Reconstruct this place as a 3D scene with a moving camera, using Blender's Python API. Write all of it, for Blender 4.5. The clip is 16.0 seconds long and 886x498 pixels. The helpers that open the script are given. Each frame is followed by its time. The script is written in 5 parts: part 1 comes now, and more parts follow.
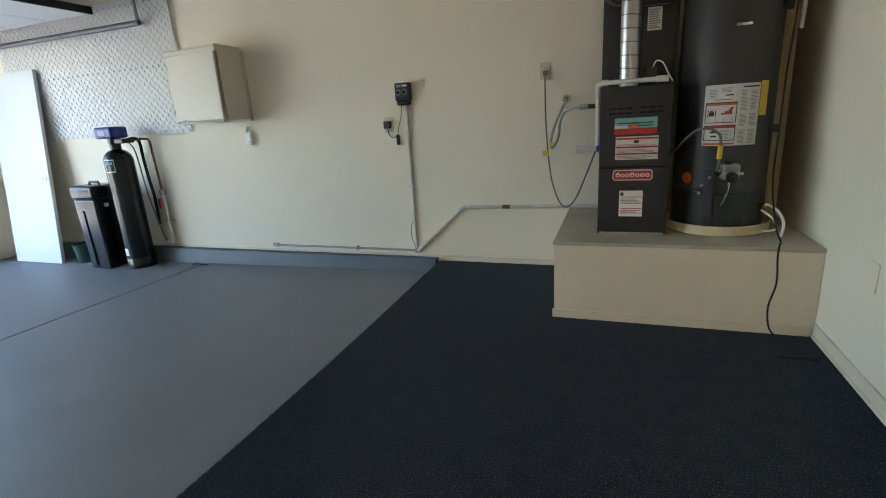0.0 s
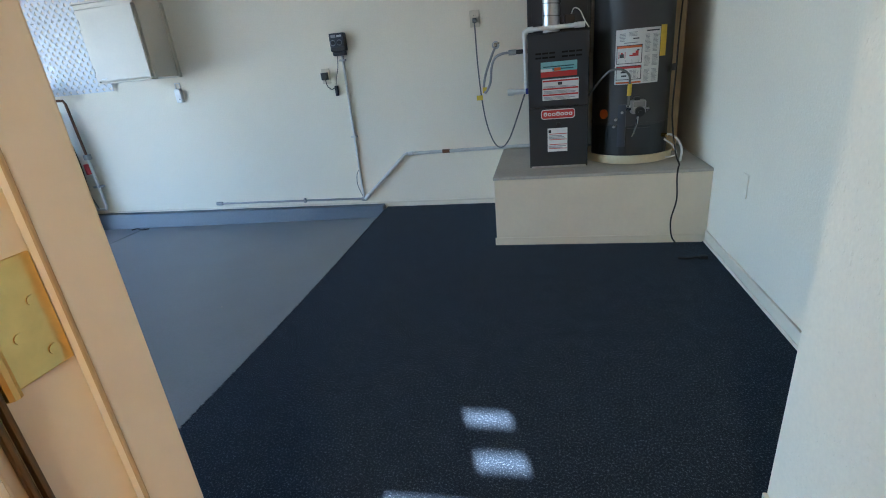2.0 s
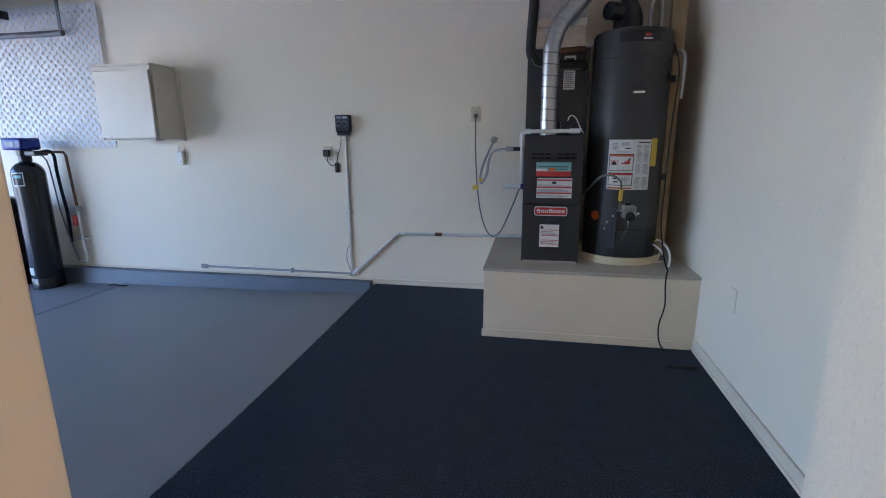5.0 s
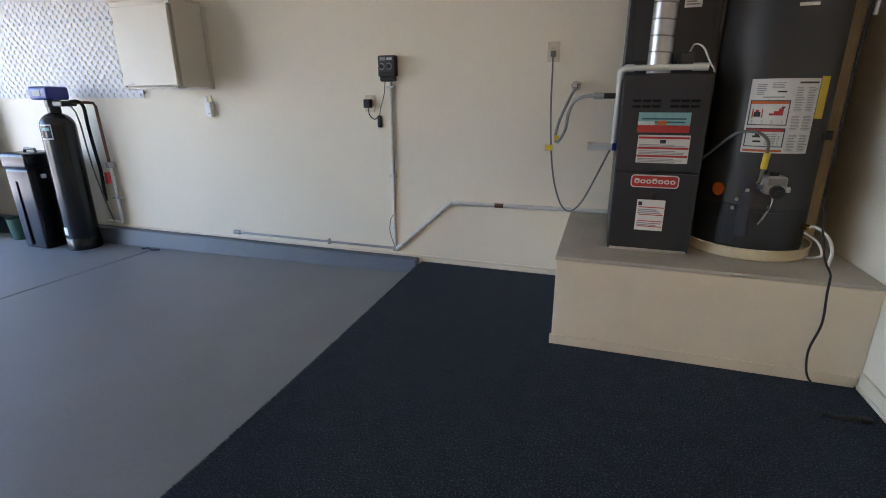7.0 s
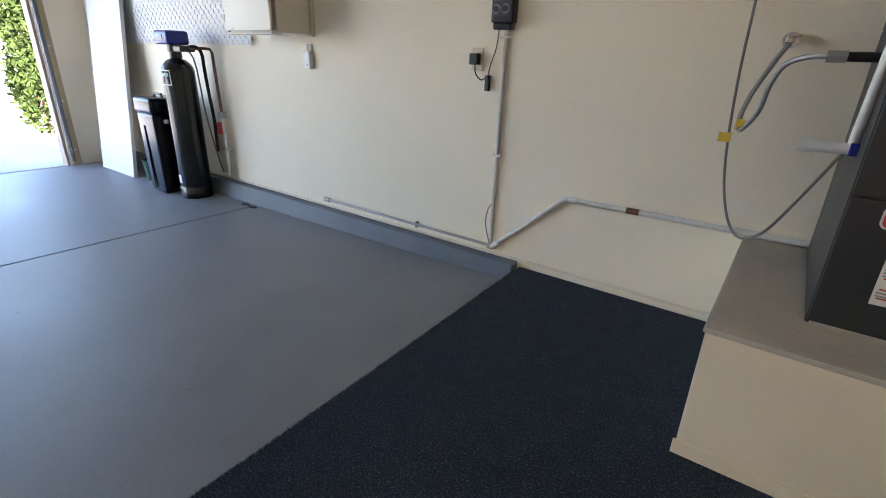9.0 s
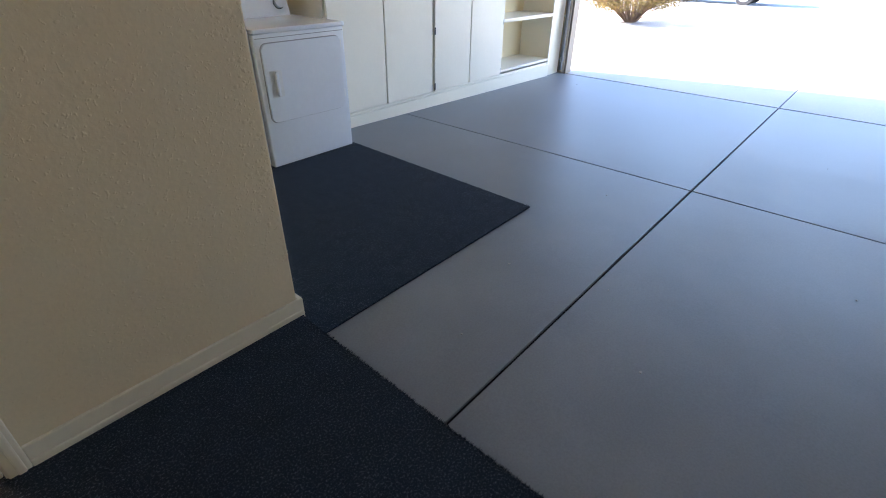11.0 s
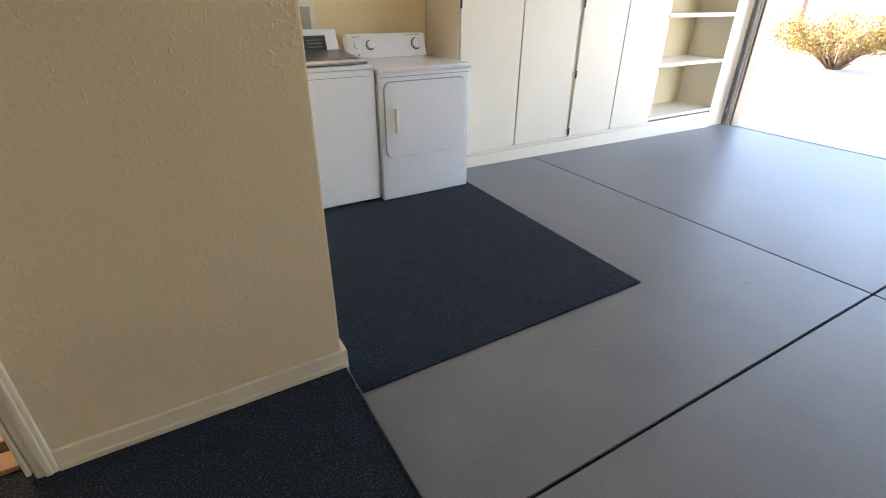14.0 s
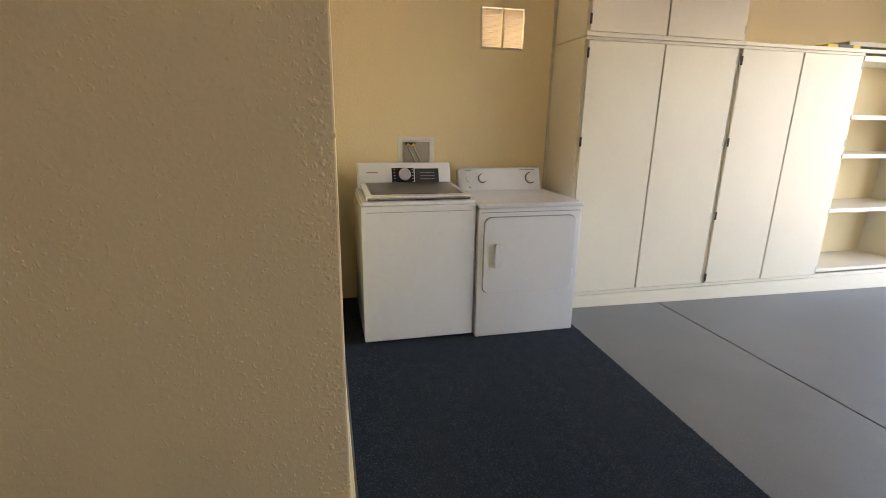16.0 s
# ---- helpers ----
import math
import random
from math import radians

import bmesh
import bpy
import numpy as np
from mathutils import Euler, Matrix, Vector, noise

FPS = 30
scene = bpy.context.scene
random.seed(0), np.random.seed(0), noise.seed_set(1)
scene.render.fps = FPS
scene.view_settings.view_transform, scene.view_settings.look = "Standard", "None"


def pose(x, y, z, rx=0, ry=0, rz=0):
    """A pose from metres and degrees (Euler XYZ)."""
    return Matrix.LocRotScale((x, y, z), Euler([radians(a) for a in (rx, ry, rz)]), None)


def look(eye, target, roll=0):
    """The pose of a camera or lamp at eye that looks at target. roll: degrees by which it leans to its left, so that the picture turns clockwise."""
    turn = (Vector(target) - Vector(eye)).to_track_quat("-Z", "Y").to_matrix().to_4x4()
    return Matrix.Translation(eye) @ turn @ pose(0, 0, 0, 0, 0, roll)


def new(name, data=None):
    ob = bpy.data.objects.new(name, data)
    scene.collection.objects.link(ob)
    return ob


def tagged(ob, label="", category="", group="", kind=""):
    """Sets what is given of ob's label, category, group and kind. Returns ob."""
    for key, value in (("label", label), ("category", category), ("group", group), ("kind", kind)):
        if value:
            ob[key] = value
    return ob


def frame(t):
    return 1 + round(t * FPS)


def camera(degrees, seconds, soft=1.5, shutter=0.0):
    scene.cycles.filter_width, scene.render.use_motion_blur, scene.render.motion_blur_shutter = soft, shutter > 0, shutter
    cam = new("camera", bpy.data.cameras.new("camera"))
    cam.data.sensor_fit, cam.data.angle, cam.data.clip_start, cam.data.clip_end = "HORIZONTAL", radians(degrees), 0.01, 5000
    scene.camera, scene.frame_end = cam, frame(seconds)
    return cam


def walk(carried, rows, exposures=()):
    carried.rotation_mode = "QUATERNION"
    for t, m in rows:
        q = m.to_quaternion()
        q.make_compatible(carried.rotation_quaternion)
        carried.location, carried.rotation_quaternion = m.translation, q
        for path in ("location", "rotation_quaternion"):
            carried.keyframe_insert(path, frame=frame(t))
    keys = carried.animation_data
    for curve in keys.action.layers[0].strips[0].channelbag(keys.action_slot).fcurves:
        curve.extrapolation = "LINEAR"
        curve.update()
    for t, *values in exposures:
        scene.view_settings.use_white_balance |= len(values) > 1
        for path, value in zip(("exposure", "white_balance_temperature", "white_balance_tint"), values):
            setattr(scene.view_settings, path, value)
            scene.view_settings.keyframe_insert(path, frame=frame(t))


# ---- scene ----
cam = camera(85.9, 16.0, 1.0)
PATH = [
    (0, (1.368, -3.563, 1.132), (0.694, -1.755, 0.606), -3.6),
    (0.5, (1.418, -3.647, 1.123), (0.776, -1.853, 0.517), -4.9),
    (1, (1.376, -3.753, 1.116), (0.813, -1.958, 0.439), -5.7),
    (1.5, (1.367, -3.848, 1.128), (0.898, -2.043, 0.407), -6.0),
    (2, (1.349, -3.866, 1.138), (0.938, -2.05, 0.408), -5.6),
    (2.5, (1.346, -3.849, 1.137), (1.0, -2.021, 0.405), -4.6),
    (3, (1.332, -3.861, 1.147), (1.031, -2.018, 0.432), -3.5),
    (3.5, (1.326, -3.881, 1.151), (1.041, -2.007, 0.511), -2.3),
    (4, (1.325, -3.886, 1.202), (1.069, -1.974, 0.674), -0.9),
    (4.2, (1.322, -3.899, 1.212), (1.066, -1.966, 0.765), -0.2),
    (6.3, (1.36, -3.438, 1.166), (0.817, -1.57, 0.704), -1.4),
    (6.5, (1.353, -3.372, 1.149), (0.814, -1.514, 0.644), -1.0),
    (7, (1.219, -3.123, 1.123), (0.616, -1.31, 0.533), -0.1),
    (7.5, (1.194, -2.888, 1.077), (0.521, -1.118, 0.432), 0.4),
    (8, (1.243, -2.64, 1.099), (0.457, -0.936, 0.408), 2.3),
    (8.2, (1.233, -2.57, 1.09), (0.427, -0.874, 0.402), 2.3),
    (10.3, (0.807, -2.148, 1.15), (-0.925, -2.001, 0.16), 1.5),
    (10.5, (0.765, -2.145, 1.154), (-0.944, -2.376, 0.141), 1.8),
    (11, (0.771, -2.199, 1.171), (-0.527, -3.304, 0.126), 0.9),
    (11.5, (0.855, -2.107, 1.157), (0.141, -3.63, 0.074), -1.5),
    (12, (0.949, -2.075, 1.19), (0.239, -3.578, 0.077), -1.4),
    (12.5, (0.983, -2.053, 1.182), (0.051, -3.403, 0.037), -0.2),
    (13, (0.814, -2.048, 1.171), (-0.261, -3.319, 0.062), 0.4),
    (13.5, (0.583, -2.071, 1.183), (-0.379, -3.476, 0.135), 1.3),
    (14, (0.416, -2.209, 1.195), (-0.488, -3.723, 0.252), 0.5),
    (14.5, (0.252, -2.327, 1.234), (-0.548, -3.946, 0.374), -0.1),
    (15, (0.139, -2.34, 1.264), (-0.53, -4.069, 0.515), 0.1),
    (15.5, (0.063, -2.355, 1.286), (-0.47, -4.171, 0.636), 0.1),
    (16, (0.069, -2.384, 1.276), (-0.391, -4.258, 0.75), 0.9),
]
WALK_EXPOSURE = [(0.0, 3.67, 6350, 10), (1.5, 4.03, 5472, 10), (3.0, 3.75, 4900, 14), (4.2, 3.72, 4992, 19), (6.3, 3.68, 5750, 22), (8.2, 4.09, 6550, 21), (10.3, 3.47, 6050, 19), (11.0, 3.52, 6350, 21), (11.5, 3.59, 7100, 21), (12.0, 3.76, 7400, 22), (12.5, 4.03, 7400, 21), (13.5, 4.08, 7400, 22), (16.0, 3.75, 8600, 25)]
walk(cam, [(t, look(eye, target, roll)) for t, eye, target, roll in PATH], WALK_EXPOSURE)

# ---- sky, sun and lamps ----
SUN_EL = radians(29.0)
SUN_WAY = Vector((0.30, -0.954, 0)).normalized()      # towards the sun, on the ground
world = bpy.data.worlds.new("sky")
scene.world = world
world.use_nodes = True
wn = world.node_tree.nodes
sky = wn.new("ShaderNodeTexSky")
sky.sky_type = 'NISHITA'
sky.sun_disc = False
sky.dust_density = 0.3
sky.ozone_density = 3.0
sky.sun_elevation = SUN_EL
sky.sun_rotation = math.atan2(SUN_WAY.x, SUN_WAY.y)
world.node_tree.links.new(sky.outputs[0], wn["Background"].inputs[0])
wn["Background"].inputs[1].default_value = 0.13
sun = new("sun", bpy.data.lights.new("sun", 'SUN'))
sun.data.energy = 4.8
sun.data.angle = radians(0.5)
sun.data.color = (1.0, 0.95, 0.87)
sun.matrix_world = look((0, 0, 0), -(SUN_WAY * math.cos(SUN_EL) + Vector((0, 0, math.sin(SUN_EL)))))
HOUSE_GLOW = 7.5

# ---- small tools ----
ORIGIN = {}


def thing(name, at, label, category, group="", kind=""):
    """An empty at the base of a thing."""
    ob = new(name)
    ob.location = at
    ob.empty_display_size = 0.1
    ORIGIN[ob] = Vector(at)
    return tagged(ob, label, category, group, kind)


def part(name, bm, material, parent=None, label="", smooth=False):
    """Links a bmesh, given in world places, as one mesh object under a thing or a part."""
    at = ORIGIN[parent] if parent else Vector((0, 0, 0))
    if parent:
        bmesh.ops.translate(bm, verts=bm.verts, vec=-at)
    me = bpy.data.meshes.new(name)
    bm.normal_update()
    bm.to_mesh(me)
    bm.free()
    me.materials.append(material)
    if smooth:
        for p in me.polygons:
            p.use_smooth = True
        me.set_sharp_from_angle(angle=radians(40))
    ob = new(name, me)
    ob.parent = parent
    ORIGIN[ob] = at
    if label:
        ob["label"] = label
    return ob


def solo(name, bm, material, label, category, group="", kind="", smooth=False):
    return tagged(part(name, bm, material, None, "", smooth), label, category, group, kind)


def box(x0, x1, y0, y1, z0, z1, bevel=0.0, bm=None, m=None, seg=2):
    """A box, bevelled, added to bm; m turns it about the world's origin."""
    one = bmesh.new()
    bmesh.ops.create_cube(one, size=1.0)
    sx, sy, sz = abs(x1 - x0), abs(y1 - y0), abs(z1 - z0)
    bmesh.ops.scale(one, verts=one.verts, vec=(sx, sy, sz))
    if bevel > 0:
        bmesh.ops.bevel(one, geom=one.edges[:], offset=min(bevel, 0.45 * min(sx, sy, sz)), segments=seg, profile=0.6, affect='EDGES', clamp_overlap=True)
    bmesh.ops.translate(one, verts=one.verts, vec=((x0 + x1) / 2, (y0 + y1) / 2, (z0 + z1) / 2))
    if m is not None:
        bmesh.ops.transform(one, matrix=m, verts=one.verts)
    if bm is None:
        return one
    merge(bm, one)
    return bm


def merge(bm, one):
    old = {v: bm.verts.new(v.co) for v in one.verts}
    for f in one.faces:
        try:
            bm.faces.new([old[v] for v in f.verts])
        except ValueError:
            pass
    one.free()
    return bm


def sweep(points, r, bm=None, seg=10, smooth_steps=0, caps=True):
    """A tube along points; smooth_steps rounds the path. r is one radius or one a point."""
    pts = [Vector(p) for p in points]
    if smooth_steps:
        out = []
        ext = [pts[0] * 2 - pts[1]] + pts + [pts[-1] * 2 - pts[-2]]
        for i in range(1, len(ext) - 2):
            a, b, c, d = ext[i - 1:i + 3]
            for k in range(smooth_steps):
                u = k / smooth_steps
                out.append(0.5 * (2 * b + (c - a) * u + (2 * a - 5 * b + 4 * c - d) * u * u + (3 * b - a - 3 * c + d) * u ** 3))
        pts = out + [pts[-1]]
    rr = r if isinstance(r, (list, tuple)) else [r] * len(pts)
    bm = bm or bmesh.new()
    t0 = (pts[1] - pts[0]).normalized()
    side = t0.orthogonal().normalized()
    rings = []
    for i, p in enumerate(pts):
        t = (pts[min(i + 1, len(pts) - 1)] - pts[max(i - 1, 0)]).normalized()
        side = (side - t * side.dot(t)).normalized()
        up = t.cross(side)
        rings.append([bm.verts.new(p + (side * math.cos(a) + up * math.sin(a)) * rr[i]) for a in [2 * math.pi * k / seg for k in range(seg)]])
    for a, b in zip(rings, rings[1:]):
        for k in range(seg):
            bm.faces.new((a[k], a[(k + 1) % seg], b[(k + 1) % seg], b[k]))
    if caps:
        bm.faces.new(rings[0][::-1])
        bm.faces.new(rings[-1])
    return bm


def turned(cx, cy, profile, bm=None, seg=32):
    """A body turned about an upright axis: profile of (radius, height)."""
    bm = bm or bmesh.new()
    rings = []
    for r, z in profile:
        rings.append([bm.verts.new((cx + r * math.cos(2 * math.pi * k / seg), cy + r * math.sin(2 * math.pi * k / seg), z)) for k in range(seg)])
    for a, b in zip(rings, rings[1:]):
        for k in range(seg):
            bm.faces.new((a[k], a[(k + 1) % seg], b[(k + 1) % seg], b[k]))
    bm.faces.new(rings[0][::-1])
    bm.faces.new(rings[-1])
    return bm


def disc(p, n, r, depth, bm=None, seg=20):
    """A short cylinder from p along n."""
    p, n = Vector(p), Vector(n).normalized()
    return sweep([p, p + n * depth], r, bm, seg)


def rounded(xa, xb, za, zb, r, ya, yb):
    """A plate with round corners, upright, facing along y."""
    b = bmesh.new()
    loop = []
    for cx, cz, a0 in ((xb - r, zb - r, 0), (xa + r, zb - r, 90), (xa + r, za + r, 180), (xb - r, za + r, 270)):
        for k in range(6):
            a = radians(a0 + 18 * k)
            loop.append((cx + r * math.cos(a), cz + r * math.sin(a)))
    f = [b.verts.new((px, yb, pz)) for px, pz in loop]
    g = [b.verts.new((px, ya, pz)) for px, pz in loop]
    b.faces.new(f)
    b.faces.new(g[::-1])
    for i in range(len(f)):
        j = (i + 1) % len(f)
        b.faces.new((f[i], g[i], g[j], f[j]))
    bmesh.ops.recalc_face_normals(b, faces=b.faces)
    return b


# ---- materials ----
def coords(nt):
    return nt.nodes.new("ShaderNodeNewGeometry").outputs["Position"]


def paint(name, colour, rough=0.5, metal=0.0, grain=60.0, vary=0.06, stain=1.3, stain_vary=0.06, bump=0.1, bump_scale=None, spec=0.5, distance=0.002, coat=0.0, warp=None, rough_vary=0.035, splat=0.0):
    """A surface with grain and stains at two scales, and fine relief."""
    m = bpy.data.materials.new(name)
    m.use_nodes = True
    nt = m.node_tree
    b = nt.nodes["Principled BSDF"]
    pos = coords(nt)
    if warp:
        mp = nt.nodes.new("ShaderNodeMapping")
        mp.inputs["Scale"].default_value = warp
        nt.links.new(pos, mp.inputs[0])
        pos = mp.outputs[0]

    def noise_at(scale, detail):
        n = nt.nodes.new("ShaderNodeTexNoise")
        n.inputs["Scale"].default_value = scale
        n.inputs["Detail"].default_value = detail
        nt.links.new(pos, n.inputs["Vector"])
        return n.outputs["Fac"]
    fine, coarse = noise_at(grain, 4), noise_at(stain, 5)
    base = nt.nodes.new("ShaderNodeRGB")
    base.outputs[0].default_value = (*colour, 1)
    out = base.outputs[0]
    for fac, amount in ((fine, vary), (coarse, stain_vary)):
        rng = nt.nodes.new("ShaderNodeMapRange")
        rng.inputs[1].default_value, rng.inputs[2].default_value = 0.25, 0.75
        rng.inputs[3].default_value, rng.inputs[4].default_value = 1 - amount, 1 + amount
        nt.links.new(fac, rng.inputs[0])
        mix = nt.nodes.new("ShaderNodeVectorMath")
        mix.operation = 'SCALE'
        nt.links.new(out, mix.inputs[0])
        nt.links.new(rng.outputs[0], mix.inputs["Scale"])
        out = mix.outputs[0]
    nt.links.new(out, b.inputs["Base Color"])
    rr = nt.nodes.new("ShaderNodeMapRange")
    rr.inputs[1].default_value, rr.inputs[2].default_value = 0.3, 0.7
    rr.inputs[3].default_value, rr.inputs[4].default_value = max(rough - rough_vary, 0.02), min(rough + rough_vary, 1)
    nt.links.new(coarse, rr.inputs[0])
    nt.links.new(rr.outputs[0], b.inputs["Roughness"])
    b.inputs["Metallic"].default_value = metal
    b.inputs["Specular IOR Level"].default_value = spec
    b.inputs["Coat Weight"].default_value = coat
    if bump:
        bn = nt.nodes.new("ShaderNodeBump")
        bn.inputs["Strength"].default_value = bump
        bn.inputs["Distance"].default_value = distance
        height = noise_at(bump_scale or grain, 3)
        if splat:                                   # flattened blobs of plaster over the fine texture
            sp = nt.nodes.new("ShaderNodeMapRange")
            sp.interpolation_type = 'SMOOTHSTEP'
            sp.inputs[1].default_value, sp.inputs[2].default_value = 0.60, 0.78
            sp.inputs[3].default_value, sp.inputs[4].default_value = 0.0, splat
            nt.links.new(noise_at(80, 2), sp.inputs[0])
            add = nt.nodes.new("ShaderNodeMath")
            nt.links.new(height, add.inputs[0])
            nt.links.new(sp.outputs[0], add.inputs[1])
            height = add.outputs[0]
        nt.links.new(height, bn.inputs["Height"])
        nt.links.new(bn.outputs[0], b.inputs["Normal"])
    return m


def carpet_material(name, colour, fleck):
    """Short looped pile: a dark ground with paler flecks and a rough relief."""
    m = bpy.data.materials.new(name)
    m.use_nodes = True
    nt = m.node_tree
    b = nt.nodes["Principled BSDF"]
    pos = coords(nt)
    n = nt.nodes.new("ShaderNodeTexNoise")
    n.inputs["Scale"].default_value, n.inputs["Detail"].default_value = 150, 6
    n.inputs["Roughness"].default_value = 0.85
    v = nt.nodes.new("ShaderNodeTexNoise")
    v.inputs["Scale"].default_value, v.inputs["Detail"].default_value = 620, 4
    big = nt.nodes.new("ShaderNodeTexNoise")
    big.inputs["Scale"].default_value, big.inputs["Detail"].default_value = 14, 4
    for x in (n, v, big):
        nt.links.new(pos, x.inputs["Vector"])
    ramp = nt.nodes.new("ShaderNodeValToRGB")
    ramp.color_ramp.elements[0].position, ramp.color_ramp.elements[1].position = 0.53, 0.66
    ramp.color_ramp.elements[0].color, ramp.color_ramp.elements[1].color = (*colour, 1), (*fleck, 1)
    nt.links.new(n.outputs["Fac"], ramp.inputs[0])
    rng = nt.nodes.new("ShaderNodeMapRange")
    rng.inputs[3].default_value, rng.inputs[4].default_value = 0.65, 1.4
    nt.links.new(big.outputs["Fac"], rng.inputs[0])
    mix = nt.nodes.new("ShaderNodeVectorMath")
    mix.operation = 'SCALE'
    nt.links.new(ramp.outputs[0], mix.inputs[0])
    nt.links.new(rng.outputs[0], mix.inputs["Scale"])
    nt.links.new(mix.outputs[0], b.inputs["Base Color"])
    b.inputs["Roughness"].default_value = 0.95
    b.inputs["Specular IOR Level"].default_value = 0.12
    b.inputs["Sheen Weight"].default_value = 0.04
    bn = nt.nodes.new("ShaderNodeBump")
    bn.inputs["Strength"].default_value, bn.inputs["Distance"].default_value = 0.22, 0.003
    nt.links.new(v.outputs["Fac"], bn.inputs["Height"])
    nt.links.new(bn.outputs[0], b.inputs["Normal"])
    return m


WALL = paint("wall_paint", (0.86, 0.775, 0.61), 0.62, grain=90, vary=0.03, stain=0.9, stain_vary=0.04, bump=0.45, bump_scale=95, distance=0.003, splat=0.75)
# wall paint yellowed and lightened, to carry sunlight bounced into the nook
NOOK_BOUNCE = paint("wall_paint_nook_bounce", (0.90, 0.745, 0.47), 0.6, grain=90, vary=0.03, stain=0.9, stain_vary=0.04, bump=0.5, bump_scale=75, distance=0.003)
TRIM = paint("trim_paint", (0.77, 0.685, 0.525), 0.42, grain=40, vary=0.02, stain=3, stain_vary=0.06, bump=0.15)
CEIL = paint("ceiling_paint", (0.85, 0.79, 0.68), 0.7, grain=60, vary=0.03, bump=0.5, bump_scale=60, distance=0.004)
CABINET = paint("cabinet_paint", (0.84, 0.775, 0.64), 0.38, grain=50, vary=0.012, stain=1.5, stain_vary=0.04, bump=0.04, bump_scale=25, distance=0.001)
FLOOR = paint("floor_paint", (0.215, 0.223, 0.229), 0.46, rough_vary=0.05, spec=0.30, grain=140, vary=0.08, stain=2.6, stain_vary=0.11, bump=0.12, bump_scale=180, distance=0.001)
KERB = paint("kerb_paint", (0.118, 0.138, 0.165), 0.5, grain=70, vary=0.07, stain=3, stain_vary=0.12, bump=0.35, bump_scale=50)
JOINT = paint("joint_dirt", (0.012, 0.012, 0.013), 0.95, spec=0.1)
CARPET = carpet_material("carpet_pile", (0.0124, 0.0196, 0.0305), (0.145, 0.174, 0.214))
MAT = carpet_material("mat_pile", (0.0130, 0.0212, 0.0345), (0.100, 0.122, 0.160))
WHITE = paint("white_enamel", (0.78, 0.80, 0.84), 0.22, grain=30, vary=0.015, stain=2, stain_vary=0.02, bump=0.04, bump_scale=120, coat=0.3)
PLASTIC_W = paint("white_plastic", (0.82, 0.81, 0.77), 0.4, vary=0.03, bump=0.05)
IVORY = paint("ivory_plastic", (0.66, 0.58, 0.42), 0.4, vary=0.03, bump=0.05)
PLASTIC_B = paint("black_plastic", (0.012, 0.012, 0.014), 0.33, vary=0.1, bump=0.12, bump_scale=200)
TANK_B = paint("black_tank", (0.007, 0.007, 0.009), 0.24, vary=0.08, stain=4, stain_vary=0.15, bump=0.15, bump_scale=25)
FURNACE = paint("furnace_steel", (0.020, 0.0235, 0.027), 0.42, grain=90, vary=0.05, stain=2.5, stain_vary=0.10, bump=0.08)
HEATER = paint("heater_steel", (0.046, 0.045, 0.043), 0.44, grain=80, vary=0.05, stain=2.5, stain_vary=0.12, bump=0.05)
GALV = paint("galvanised", (0.50, 0.51, 0.52), 0.36, 1.0, grain=35, vary=0.12, stain=6, stain_vary=0.15, bump=0.12, bump_scale=40)
CHROME = paint("chrome", (0.75, 0.75, 0.76), 0.18, 1.0, vary=0.03, bump=0)
BRASS = paint("brass", (0.72, 0.52, 0.18), 0.28, 1.0, grain=50, vary=0.08, stain=8, stain_vary=0.15, bump=0.05)
COPPER = paint("copper", (0.20, 0.105, 0.06), 0.5, 1.0, vary=0.1, stain=9, stain_vary=0.25, bump=0.1)
CONDUIT = paint("conduit_paint", (0.62, 0.60, 0.55), 0.45, vary=0.06, stain=7, stain_vary=0.15, bump=0.1)
GREYPIPE = paint("grey_conduit", (0.38, 0.37, 0.35), 0.42, 0.6, vary=0.08, stain=9, stain_vary=0.2, bump=0.1)
PVC = paint("pvc", (0.74, 0.73, 0.68), 0.3, vary=0.03, stain=9, stain_vary=0.06, bump=0.05)
RUBBER = paint("rubber", (0.012, 0.012, 0.012), 0.7, bump=0.2)
GREYWIRE = paint("grey_cord", (0.15, 0.145, 0.13), 0.5, bump=0.1)
PAPER = paint("label_paper", (0.74, 0.73, 0.70), 0.55, vary=0.04, stain=12, stain_vary=0.08, bump=0.03)
INK = paint("label_ink", (0.03, 0.03, 0.035), 0.5, bump=0)
GREYINK = paint("label_grey_ink", (0.28, 0.28, 0.29), 0.5, bump=0)
RED = paint("label_red", (0.50, 0.035, 0.03), 0.4, bump=0)
TEAL = paint("label_teal", (0.22, 0.46, 0.46), 0.4, bump=0)
ORANGE = paint("orange_paint", (0.62, 0.13, 0.02), 0.45, bump=0.05)
YELLOW = paint("yellow_tag", (0.75, 0.52, 0.04), 0.45, bump=0.05)
BLUE = paint("valve_blue", (0.010, 0.024, 0.22), 0.30, bump=0.05)
TEAK = paint("threshold_wood", (0.40, 0.26, 0.13), 0.4, grain=20, vary=0.15, stain=6, stain_vary=0.15, bump=0.15, warp=(1, 12, 12))
WOOD = paint("stud_wood", (0.42, 0.31, 0.16), 0.6, grain=18, vary=0.14, stain=5, stain_vary=0.12, bump=0.2, warp=(8, 8, 1))
ORANGE_WALL = paint("house_paint", (0.42, 0.20, 0.046), 0.6, grain=90, vary=0.04, stain=1, stain_vary=0.06, bump=0.4, bump_scale=75, distance=0.003)
TILE = paint("floor_tile", (0.70, 0.46, 0.21), 0.30, grain=25, vary=0.05, stain=2.2, stain_vary=0.07, bump=0.05, bump_scale=12)
GROUT = paint("grout", (0.13, 0.075, 0.03), 0.8, vary=0.12, bump=0.3)
